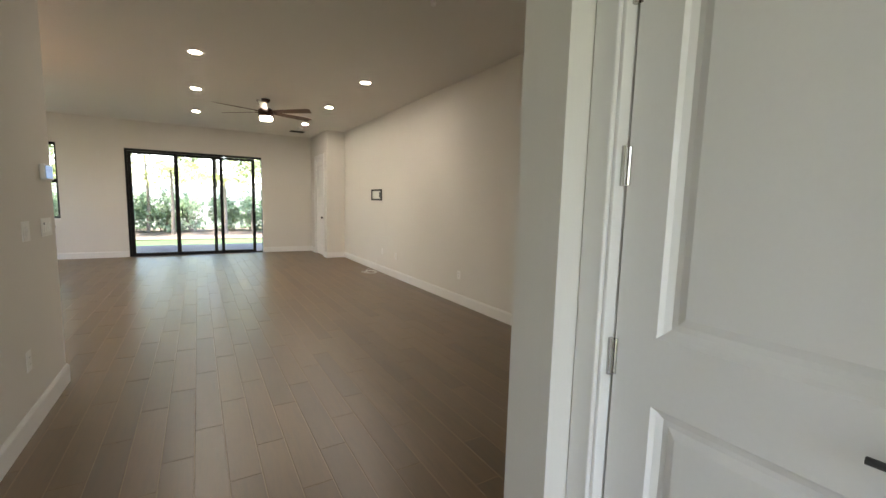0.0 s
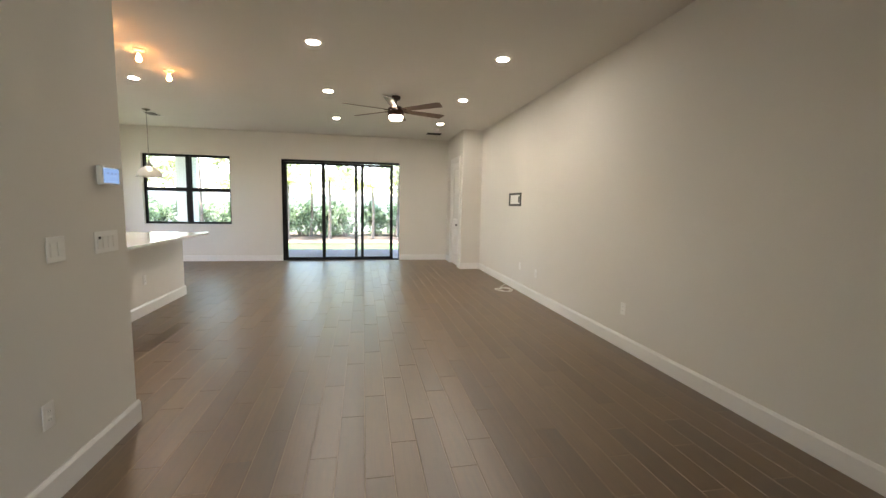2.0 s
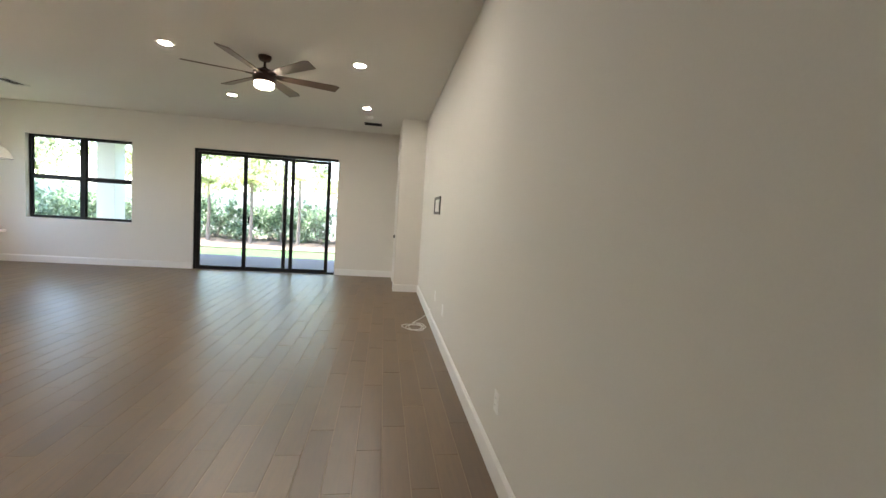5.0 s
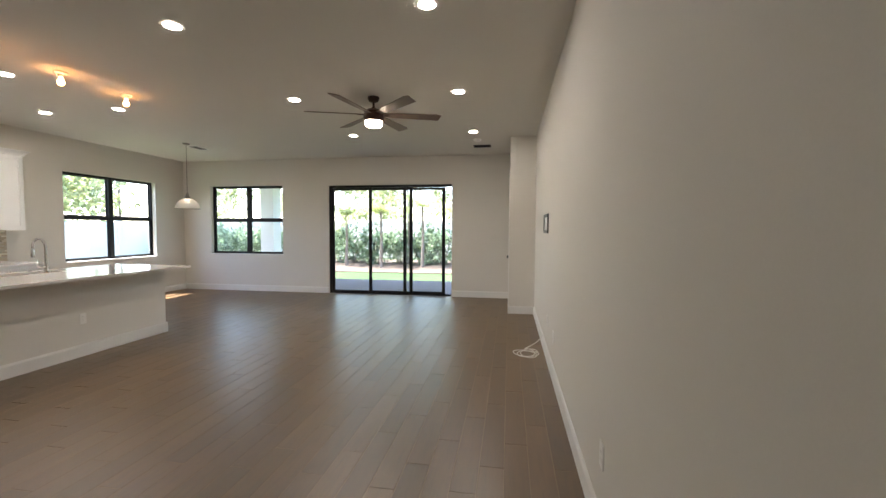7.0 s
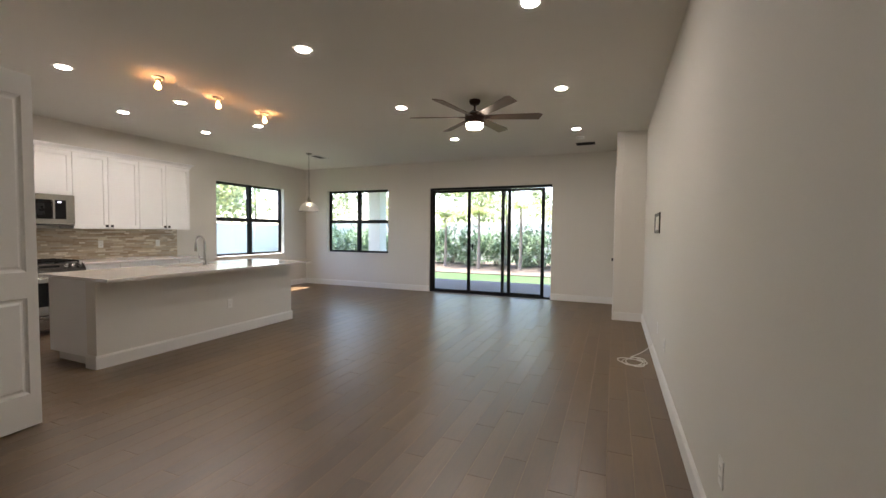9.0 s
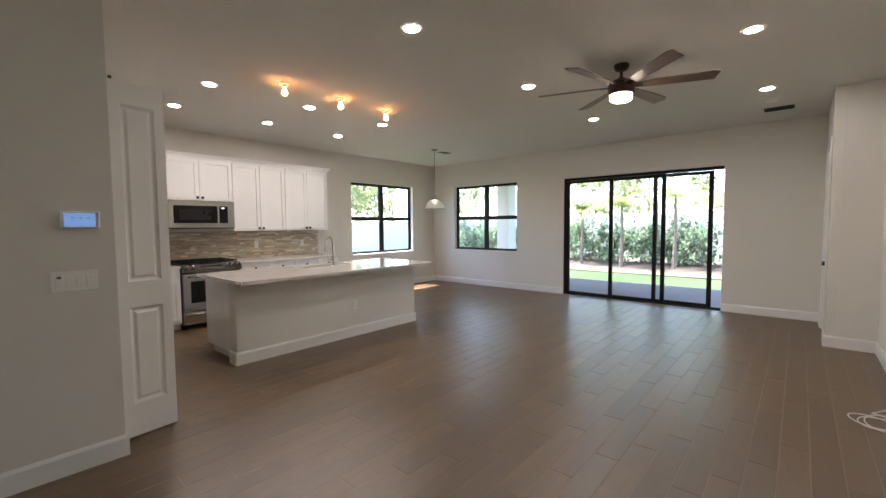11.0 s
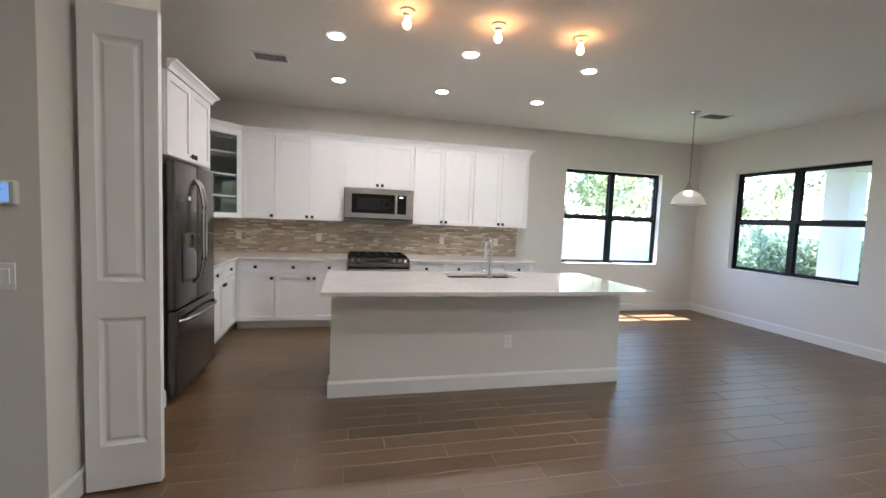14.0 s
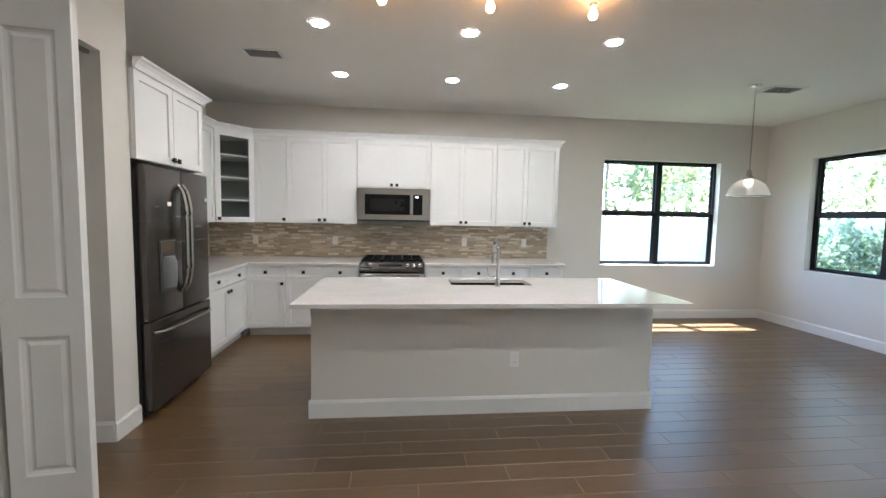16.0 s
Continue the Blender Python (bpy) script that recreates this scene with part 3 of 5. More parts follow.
def base_cabinet(m, w, doors, drawers, depth, label, left_end=False, knobs_out=False):
    """A base unit: body, toe kick, drawer fronts over doors. m: origin at the floor, front lower corner."""
    c = thing("base_cabinet", m.translation, label, "cabinet", "kitchen base cabinets")
    part("body", boxes(((0, 0.105, -depth), (w, 0.885, 0)), m=m), CAB, c)
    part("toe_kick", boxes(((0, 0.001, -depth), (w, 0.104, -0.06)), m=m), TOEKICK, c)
    n = drawers
    for i in range(n):
        a, b = w * i / n, w * (i + 1) / n
        shaker(c, m, a, b, 0.725, 0.878, "drawer_front", ((a + b) / 2, 0.80))
    for i in range(doors):
        a, b = w * i / doors, w * (i + 1) / doors
        k = (b - 0.035 if (i % 2 == 0) else a + 0.035, 0.66)
        shaker(c, m, a, b, 0.11, 0.72, "door", k)
    return c


BASE_X, BASE_Y = -3.65, 4.15      # fronts of the carcasses
DEP = BASE_X - X_L - 0.003
for ya, yb, nd, nw in ((4.172, 4.62, 1, 1), (4.622, 5.50, 2, 2), (6.33, 7.24, 2, 2), (7.242, 8.13, 2, 2)):
    # drawers and doors face the room
    base_cabinet(frame_m((BASE_X, ya, 0), (0, 1, 0), (1, 0, 0)), yb - ya, nd, nw, DEP, "white shaker base cabinet with black square knobs")
base_cabinet(frame_m((-2.56, BASE_Y, 0), (-1, 0, 0), (0, 1, 0)), 1.065, 2, 2, BASE_Y - KIT_Y - 0.003, "white shaker base cabinet beside the refrigerator")
corner = thing("corner_cabinet", (-4.0, 3.8, 0), "white corner base cabinet under the worktop", "cabinet", "kitchen base cabinets")
part("body", boxes(((X_L + 0.003, KIT_Y + 0.003, 0.105), (-3.632, BASE_Y + 0.0195, 0.885))), CAB, corner)
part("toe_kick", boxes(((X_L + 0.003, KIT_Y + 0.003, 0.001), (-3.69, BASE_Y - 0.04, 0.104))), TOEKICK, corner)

# worktops
wt = thing("worktop", (-4.0, 4.6, 0.886), "white speckled quartz kitchen worktop", "worktop")
CT = 0.92
for a, b in (((X_L + 0.002, 4.201, 0.886), (-3.605, 5.505, CT)), ((X_L + 0.002, KIT_Y + 0.002, 0.886), (-2.53, 4.2, CT)), ((X_L + 0.002, 6.325, 0.886), (-3.605, 8.17, CT))):
    bm = bmesh.new()
    box(bm, a, b, None, 0.003, 2)
    part("slab", bm, QUARTZ, wt)


def upper_cabinet(m, w, z0, z1, doors, depth, label, knob_side=None):
    c = thing("upper_cabinet", m @ Vector((0, z0, 0)), label, "cabinet", "kitchen wall cabinets")
    part("body", boxes(((0.0005, z0, -depth), (w - 0.0005, z1, 0)), m=m), CAB, c)
    for i in range(doors):
        a, b = w * i / doors, w * (i + 1) / doors
        right = (i % 2 == 0) if knob_side is None else knob_side
        shaker(c, m, a, b, z0, z1, "door", (b - 0.035 if right else a + 0.035, z0 + 0.045))
    return c


UX = -4.05
UD = UX - X_L - 0.003
UT = 2.50
for ya, yb, n, z0, lab in (
    (4.13, 4.545, 1, 1.395, "single white shaker wall cabinet"),
    (4.546, 5.438, 2, 1.395, "double white shaker wall cabinet"),
    (5.44, 6.41, 2, 1.872, "short white shaker cabinet above the microwave"),
    (6.412, 7.31, 2, 1.395, "double white shaker wall cabinet"),
    (7.312, 8.18, 2, 1.395, "double white shaker wall cabinet"),
):
    upper_cabinet(frame_m((UX, ya, 0), (0, 1, 0), (1, 0, 0)), yb - ya, z0, UT, n, UD, lab)
UY = 3.78
upper_cabinet(frame_m((-2.50, UY, 0), (-1, 0, 0), (0, 1, 0)), 1.19, 1.395, UT, 2, UY - KIT_Y - 0.003, "white shaker wall cabinet beside the glass corner cabinet")

# diagonal glass cabinet
gc = thing("glass_corner_cabinet", (-4.0, 3.85, 1.395), "white corner wall cabinet with glass door, empty shelves", "cabinet", "kitchen wall cabinets")
A, B = Vector((-3.692, UY + 0.02, 0)), Vector((-4.03, 4.128, 0))
gl = (B - A).length
gm = frame_m(A, B - A, (1, 1, 0))
z0, z1 = 1.395, UT


def prism(bm, pts, za, zb):
    lo = [bm.verts.new((x, y, za)) for x, y in pts]
    hi = [bm.verts.new((x, y, zb)) for x, y in pts]
    n = len(pts)
    for i in range(n):
        bm.faces.new((lo[i], lo[(i + 1) % n], hi[(i + 1) % n], hi[i]))
    bm.faces.new(list(reversed(lo)))
    bm.faces.new(hi)


foot = [(X_L + 0.003, KIT_Y + 0.003), (-3.692, KIT_Y + 0.003), (A.x, A.y - 0.015), (B.x - 0.015, B.y), (X_L + 0.003, 4.128)]
for za, zb, nm in ((z0, z0 + 0.018, "bottom"), (z1 - 0.018, z1, "top")):
    bm = bmesh.new()
    prism(bm, foot, za, zb)
    bmesh.ops.recalc_face_normals(bm, faces=bm.faces)
    part(nm, bm, CAB, gc)
# inner boards coloured darker than the lacquer to stand for shade inside
part("back", boxes(((X_L + 0.003, KIT_Y + 0.003, z0 + 0.0185), (X_L + 0.012, 4.128, z1 - 0.0185)), ((X_L + 0.013, KIT_Y + 0.003, z0 + 0.0185), (-3.692, KIT_Y + 0.012, z1 - 0.0185)), ((X_L + 0.013, 4.116, z0 + 0.0185), (B.x - 0.015, 4.128, z1 - 0.0185)), ((-3.704, KIT_Y + 0.013, z0 + 0.0185), (-3.692, A.y - 0.016, z1 - 0.0185))), CABINSHADE, gc)
for i in range(3):
    z = z0 + (z1 - z0) * (i + 1) / 4
    bm = bmesh.new()
    prism(bm, [(X_L + 0.014, KIT_Y + 0.014), (-3.712, KIT_Y + 0.014), (-3.712, UY - 0.02), (B.x - 0.05, 4.11), (X_L + 0.014, 4.11)], z - 0.009, z + 0.009)
    bmesh.ops.recalc_face_normals(bm, faces=bm.faces)
    part("shelf", bm, CAB, gc)
s = 0.062
gd = part("door", boxes(((0, z0, 0.001), (s, z1, 0.021)), ((gl - s, z0, 0.001), (gl, z1, 0.021)), ((s, z0, 0.001), (gl - s, z0 + s, 0.021)), ((s, z1 - s, 0.001), (gl - s, z1, 0.021)), m=gm), CAB, gc)
g = part("pane", boxes(((s, z0 + s, 0.008), (gl - s, z1 - s, 0.012)), m=gm), GLASS, gd)
g.visible_shadow = False
knob(gd, gm @ Matrix.Translation((0.03, z0 + 0.045, 0.021)))

# crown moulding: a cove swept along the cabinet tops
CROWN = [(0.0, 0.0), (0.012, 0.0), (0.014, 0.012), (0.022, 0.03), (0.04, 0.05), (0.058, 0.062), (0.062, 0.075), (0.0, 0.075)]


def crown(pts, outs, zb, label):
    bm = bmesh.new()
    rings = []
    for (x, y), (ox, oy) in zip(pts, outs):
        rings.append([bm.verts.new((x + ox * p, y + oy * p, zb + q)) for p, q in CROWN])
    n = len(CROWN)
    for a, b in zip(rings, rings[1:]):
        for i in range(n):
            bm.faces.new((a[i], a[(i + 1) % n], b[(i + 1) % n], b[i]))
    bm.faces.new(rings[0])
    bm.faces.new(list(reversed(rings[-1])))
    bmesh.ops.recalc_face_normals(bm, faces=bm.faces)
    return tagged(link("crown_moulding", bm, CAB), label, "moulding")


t2 = math.tan(radians(22.5))
crown([(-2.49, UY + 0.021), (A.x + 0.01, UY + 0.021), (UX + 0.021, B.y), (UX + 0.021, 8.18), (X_L + 0.01, 8.18)], [(0, 1), (t2, 1), (1, t2), (1, 1), (0, 1)], UT + 0.001, "white cove crown moulding along the wall cabinets")

# cabinet over the refrigerator
FY = 4.20
fc = upper_cabinet(frame_m((-1.525, FY, 0), (-1, 0, 0), (0, 1, 0)), 0.955, 1.86, 2.46, 2, FY - KIT_Y - 0.003, "deep white shaker cabinet above the refrigerator")
part("side_panel", boxes(((-2.50, KIT_Y + 0.003, 0.001), (-2.482, FY - 0.06, 2.46))), CAB, fc)
crown([(-1.522, FY + 0.021), (-2.50, FY + 0.021), (-2.50, UY + 0.1)], [(0, 1), (-1, 1), (-1, 0)], 2.461, "white cove crown moulding above the refrigerator cabinet")

# ---- refrigerator ----
fr = thing("refrigerator", (-2.02, 3.9, 0), "dark slate steel french-door refrigerator with bottom freezer", "refrigerator")
fx0, fx1, fy = -1.555, -2.465, 4.185
part("body", boxes(((fx0 - 0.01, KIT_Y + 0.04, 0.03), (fx1 + 0.01, fy, 1.80)), bevel=0.004), DARKGREY, fr, "black refrigerator case")
bm = boxes(((fx0 - 0.03, fy + 0.001, 0.012), (fx1 + 0.03, fy + 0.02, 0.05)))
part("kick_grille", bm, DARKGREY, fr)
for x in (fx0 - 0.06, fx1 + 0.06):
    bm = bmesh.new()
    lathe(bm, [(0.02, 0.001), (0.02, 0.03)], Matrix.Translation((x, 3.9, 0)), 12)
    part("foot", bm, DARKGREY, fr)
xm = (fx0 + fx1) / 2
fdoors = []
for a, b, nm in ((fx0, xm + 0.002, "door"), (xm - 0.002, fx1, "door")):
    bm = bmesh.new()
    box(bm, (a, fy + 0.003, 0.715), (b, fy + 0.072, 1.83), None, 0.010, 3)
    fdoors.append(part(nm, bm, DARKSTEEL, fr, smooth=True))
bm = bmesh.new()
box(bm, (fx0, fy + 0.003, 0.055), (fx1, fy + 0.078, 0.705), None, 0.010, 3)
fz = part("freezer_drawer", bm, DARKSTEEL, fr, smooth=True)


def bow(p0, p1, out, r):
    p0, p1, out = Vector(p0), Vector(p1), Vector(out)
    pts = []
    for i in range(17):
        t = i / 16
        k = min(1.0, math.sin(math.pi * t) * 1.6 + 0.0)
        pts.append(p0.lerp(p1, t) + out * (0.35 + 0.65 * k if 0 < i < 16 else 0))
    bm = bmesh.new()
    tube(bm, pts, r, 12)
    return bm


for k, d in ((0.035, fdoors[0]), (-0.035, fdoors[1])):
    part("handle", bow((xm + k, fy + 0.068, 0.86), (xm + k, fy + 0.068, 1.72), (0, 0.062, 0), 0.013), STEEL, d, "curved steel bar handle", True)
part("handle", bow((fx0 - 0.03, fy + 0.075, 0.625), (fx1 + 0.03, fy + 0.075, 0.625), (0, 0.06, 0), 0.014), STEEL, fz, "curved steel bar handle", True)
dx = fx0 - 0.13
disp = part("dispenser", boxes(((dx, fy + 0.0725, 0.90), (dx - 0.22, fy + 0.080, 1.29)), bevel=0.003), DARKGREY, fdoors[0], "grey water dispenser panel")
part("label_sticker", boxes(((fx0 - 0.26, fy + 0.0725, 1.545), (fx0 - 0.31, fy + 0.0735, 1.575))), PLASTIC, fdoors[0], "small white sticker")
part("label_sticker", boxes(((fx1 + 0.05, fy + 0.0725, 1.60), (fx1 + 0.02, fy + 0.0735, 1.63))), PLASTIC, fdoors[1], "small white sticker")
part("dispenser_display", boxes(((dx - 0.012, fy + 0.0805, 1.17), (dx - 0.208, fy + 0.0845, 1.28)), bevel=0.0015), STEEL, fdoors[0], "steel dispenser display")
bm = bmesh.new()
lathe(bm, [(0.07, 0.93), (0.078, 0.98), (0.078, 1.12), (0.06, 1.165)], Matrix.Translation((dx - 0.11, fy + 0.055, 0)), 20)
part("dispenser_cavity", bm, GREYPLASTIC, fdoors[0], "rounded grey dispenser recess", True)

# ---- microwave ----
mw = thing("microwave", (-4.2, 5.925, 1.435), "stainless steel over-range microwave with black window", "microwave")
mx = -3.995
part("body", boxes(((X_L + 0.004, 5.445, 1.437), (mx, 6.405, 1.868)), bevel=0.003), DARKGREY, mw)
bm = boxes(((mx + 0.001, 5.447, 1.455), (mx + 0.028, 6.403, 1.866)), bevel=0.004)
md = part("door", bm, STEEL, mw, "brushed steel microwave door")
part("door_window", boxes(((mx + 0.0285, 5.545, 1.525), (mx + 0.031, 6.135, 1.79)), bevel=0.001), BLACKGLASS, md)
part("window_screen", boxes(((mx + 0.0313, 5.62, 1.575), (mx + 0.0325, 6.06, 1.735))), OVENSCREEN, md)
part("control_panel", boxes(((mx + 0.0285, 6.175, 1.525), (mx + 0.031, 6.30, 1.79)), bevel=0.001), BLACKGLASS, md)
part("clock_digits", boxes(((mx + 0.0313, 6.205, 1.752), (mx + 0.0322, 6.222, 1.768)), ((mx + 0.0313, 6.228, 1.752), (mx + 0.0322, 6.245, 1.768))), CLOCKGLOW, md)
part("handle", boxes(((mx + 0.045, 6.142, 1.53), (mx + 0.058, 6.165, 1.785)), ((mx + 0.028, 6.145, 1.54), (mx + 0.05, 6.162, 1.56)), ((mx + 0.028, 6.145, 1.755), (mx + 0.05, 6.162, 1.775)), bevel=0.003), STEEL, md)
part("vent_strip", boxes(((mx - 0.02, 5.45, 1.4375), (mx + 0.02, 6.40, 1.4545))), DARKGREY, mw)

# ---- range ----
rg = thing("range", (-4.0, 5.915, 0), "stainless steel gas range with black grates", "range")
rx, ry0, ry1 = -3.60, 5.513, 6.318
part("body", boxes(((X_L + 0.02, ry0, 0.06), (rx - 0.03, ry1, 0.905))), DARKGREY, rg)
for y in (ry0 + 0.06, ry1 - 0.06):
    for x in (rx - 0.1, X_L + 0.1):
        bm = bmesh.new()
        lathe(bm, [(0.018, 0.001), (0.018, 0.06)], Matrix.Translation((x, y, 0)), 10)
        part("foot", bm, DARKGREY, rg)
bm = bmesh.new()
mfr = frame_m((rx - 0.03, ry0, 0), (0, 1, 0), (1, 0, 0))
W = ry1 - ry0
box(bm, (0.002, 0.26, 0.001), (W - 0.002, 0.80, 0.045), mfr, 0.006, 2)
od = part("oven_door", bm, STEEL, rg)
part("oven_window", boxes(((0.10, 0.38, 0.0455), (W - 0.10, 0.69, 0.048)), m=mfr, bevel=0.001), BLACKGLASS, od)
bm = bmesh.new()
tube(bm, [mfr @ Vector(p) for p in ((0.07, 0.755, 0.04), (0.07, 0.755, 0.085), (W - 0.07, 0.755, 0.085), (W - 0.07, 0.755, 0.04))], 0.012, 10)
part("handle", bm, STEEL, od, "steel bar handle")
bm = bmesh.new()
box(bm, (0.002, 0.075, 0.001), (W - 0.002, 0.25, 0.04), mfr, 0.006, 2)
wd = part("warming_drawer", bm, STEEL, rg)
part("drawer_pull", boxes(((0.15, 0.205, 0.0405), (W - 0.15, 0.225, 0.055)), m=mfr, bevel=0.004), STEEL, wd)
bm = bmesh.new()
pr = [(0.0, 0.805), (0.075, 0.82), (0.07, 0.86), (0.0, 0.925)]
r0 = [bm.verts.new(mfr @ Vector((0.002, z, w))) for w, z in pr]
r1 = [bm.verts.new(mfr @ Vector((W - 0.002, z, w))) for w, z in pr]
for i in range(4):
    bm.faces.new((r0[i], r0[(i + 1) % 4], r1[(i + 1) % 4], r1[i]))
bm.faces.new(r0)
bm.faces.new(list(reversed(r1)))
bmesh.ops.recalc_face_normals(bm, faces=bm.faces)
cp = part("control_panel", bm, DARKSTEEL, rg)
sl_n = Vector((0.07, 0, 0.065)).normalized()
for u in (0.06, 0.135, W - 0.21, W - 0.135, W - 0.06):
    bm = bmesh.new()
    o = mfr @ Vector((u, 0.893, 0.0365))
    lathe(bm, [(0.024, 0.0), (0.024, 0.008), (0.019, 0.012), (0.017, 0.034), (0.012, 0.037)], frame_m(o, (0, 1, 0), sl_n), 18)
    part("control_knob", bm, STEEL, cp, "round steel burner knob", True)
part("display", boxes(((0.24, -0.012, 0.0012), (W - 0.28, 0.018, 0.003)), m=frame_m(mfr @ Vector((0, 0.893, 0.0365)), (0, 1, 0), sl_n)), BLACKGLASS, cp)
part("cooktop", boxes(((X_L + 0.02, ry0 + 0.002, 0.906), (rx - 0.031, ry1 - 0.002, 0.928)), bevel=0.003), IRON, rg)
for i in range(3):
    a = ry0 + 0.02 + i * (W - 0.04) / 3
    b = a + (W - 0.04) / 3 - 0.006
    bm = bmesh.new()
    x0, x1 = X_L + 0.10, rx - 0.07
    for p, q in (((x0, a, 0.945), (x1, a + 0.014, 0.962)), ((x0, b - 0.014, 0.945), (x1, b, 0.962)), ((x0, a, 0.945), (x0 + 0.014, b, 0.962)), ((x1 - 0.014, a, 0.945), (x1, b, 0.962)), ((x0, (a + b) / 2 - 0.006, 0.948), (x1, (a + b) / 2 + 0.006, 0.962)), (((x0 + x1) / 2 - 0.006, a, 0.948), ((x0 + x1) / 2 + 0.006, b, 0.962)), ((x0 + 0.16, a, 0.948), (x0 + 0.172, b, 0.962)), ((x1 - 0.172, a, 0.948), (x1 - 0.16, b, 0.962))):
        box(bm, p, q)
    for x in (x0 + 0.007, x1 - 0.007):
        for y in (a + 0.007, b - 0.007):
            box(bm, (x - 0.007, y - 0.007, 0.928), (x + 0.007, y + 0.007, 0.946))
    part("grate", bm, IRON, rg, "black cast iron grate")
    for x in (x0 + 0.165, x1 - 0.165):
        bm = bmesh.new()
        lathe(bm, [(0.05, 0.9285), (0.05, 0.936), (0.035, 0.938), (0.035, 0.945), (0.02, 0.947)], Matrix.Translation((x, (a + b) / 2, 0)), 18)
        part("burner", bm, IRON, rg)

# ---- island ----
isl = thing("kitchen_island", (-1.95, 6.7, 0), "white kitchen island with quartz top and undermount sink", "kitchen island")
ix, iy0, iy1 = -1.51, 5.375, 8.015
part("knee_wall", boxes(((ix, iy0, 0.001), (ix - 0.16, iy1, 0.889))), WALL, isl, "painted island front panel")
part("body", boxes(((ix - 0.1605, iy0 + 0.03, 0.10), (-2.36, iy1 - 0.03, 0.70))), CAB, isl)
part("end_panel", boxes(((ix - 0.1605, iy0 + 0.012, 0.10), (-2.362, iy0 + 0.0295, 0.889))), CAB, isl)
part("end_panel", boxes(((ix - 0.1605, iy1 - 0.0295, 0.10), (-2.362, iy1 - 0.012, 0.889))), CAB, isl)
part("back_rail", boxes(((-2.34, iy0 + 0.03, 0.7005), (-2.36, iy1 - 0.03, 0.889))), CAB, isl)
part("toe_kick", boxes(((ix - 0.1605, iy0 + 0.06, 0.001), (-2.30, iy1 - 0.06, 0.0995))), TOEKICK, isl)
for a, b, o in (((ix + E_, iy0 - BT), (ix + E_, iy1 + BT), (1, 0)), ((ix - 0.16, iy0 - E_), (ix, iy0 - E_), (0, -1)), ((ix - 0.16, iy1 + E_), (ix, iy1 + E_), (0, 1))):
    bb = baseboard(a, b, o)
    bb.parent, bb.matrix_parent_inverse = isl, Matrix.Translation(-Vector((-1.95, 6.7, 0)))
    for key in ("category", "kind"):
        del bb[key]
    bb["label"] = "white board round the island foot"
tx0, tx1, ty0, ty1, tz0, tz1 = -2.40, -1.185, 5.31, 8.11, 0.89, 0.92
sx0, sx1, sy0, sy1 = -2.29, -1.97, 6.46, 7.18
bm = bmesh.new()
for a, b, c, d in ((tx0, sx0, ty0, ty1), (sx1, tx1, ty0, ty1), (sx0, sx1, ty0, sy0), (sx0, sx1, sy1, ty1)):
    box(bm, (a, c, tz0), (b, d, tz1))
bmesh.ops.remove_doubles(bm, verts=bm.verts, dist=0.0002)
bad = [f for f in bm.faces if any(g is not f and set(g.verts) == set(f.verts) for g in f.verts[0].link_faces)]
bmesh.ops.delete(bm, geom=bad, context="FACES")
part("worktop", bm, QUARTZ, isl, "white speckled quartz island top")
bm = bmesh.new()
d = 0.69
for a, b in (((sx0 - 0.012, sy0 - 0.012, d), (sx0, sy1 + 0.012, tz0 - 0.001)), ((sx1, sy0 - 0.012, d), (sx1 + 0.012, sy1 + 0.012, tz0 - 0.001)), ((sx0, sy0 - 0.012, d), (sx1, sy0, tz0 - 0.001)), ((sx0, sy1, d), (sx1, sy1 + 0.012, tz0 - 0.001)), ((sx0, sy0, d + 0.012), (sx1, sy1, d + 0.02))):
    box(bm, a, b)
sink = part("sink", bm, STEEL, isl, "stainless steel undermount sink")
bm = bmesh.new()
lathe(bm, [(0.04, d + 0.0205), (0.045, d + 0.024), (0.02, d + 0.022)], Matrix.Translation(((sx0 + sx1) / 2, 6.82, 0)), 20)
part("drain", bm, CHROME, sink)

# faucet
fa = thing("faucet", (-1.90, 6.845, 0.92), "chrome pull-down kitchen faucet on the island", "faucet")
bm = bmesh.new()
lathe(bm, [(0.028, 0.9205), (0.028, 0.93), (0.020, 0.94), (0.0165, 0.99), (0.015, 1.05)], Matrix.Translation((-1.90, 6.845, 0)), 20)
part("base", bm, CHROME, fa, smooth=True)
bm = bmesh.new()
pts = [(-1.90, 6.845, 1.04), (-1.90, 6.845, 1.22)]
for i in range(1, 12):
    t = math.pi * i / 12
    pts.append((-1.985 + 0.085 * math.cos(t), 6.845, 1.22 + 0.09 * math.sin(t)))
pts += [(-2.072, 6.845, 1.20)]
tube(bm, pts, 0.0125, 14)
part("spout", bm, CHROME, fa, smooth=True)
bm = bmesh.new()
lathe(bm, [(0.019, 1.10), (0.020, 1.12), (0.016, 1.20), (0.014, 1.205)], Matrix.Translation((-2.072, 6.845, 0)), 16)
part("spray_head", bm, CHROME, fa, smooth=True)
bm = bmesh.new()
tube(bm, [(-1.90, 6.83, 1.0), (-1.90, 6.80, 1.0), (-1.90, 6.765, 1.012), (-1.90, 6.755, 1.08)], [0.010, 0.010, 0.008, 0.005], 10)
part("lever", bm, CHROME, fa, smooth=True)

# ---- outlets, switches, thermostat ----


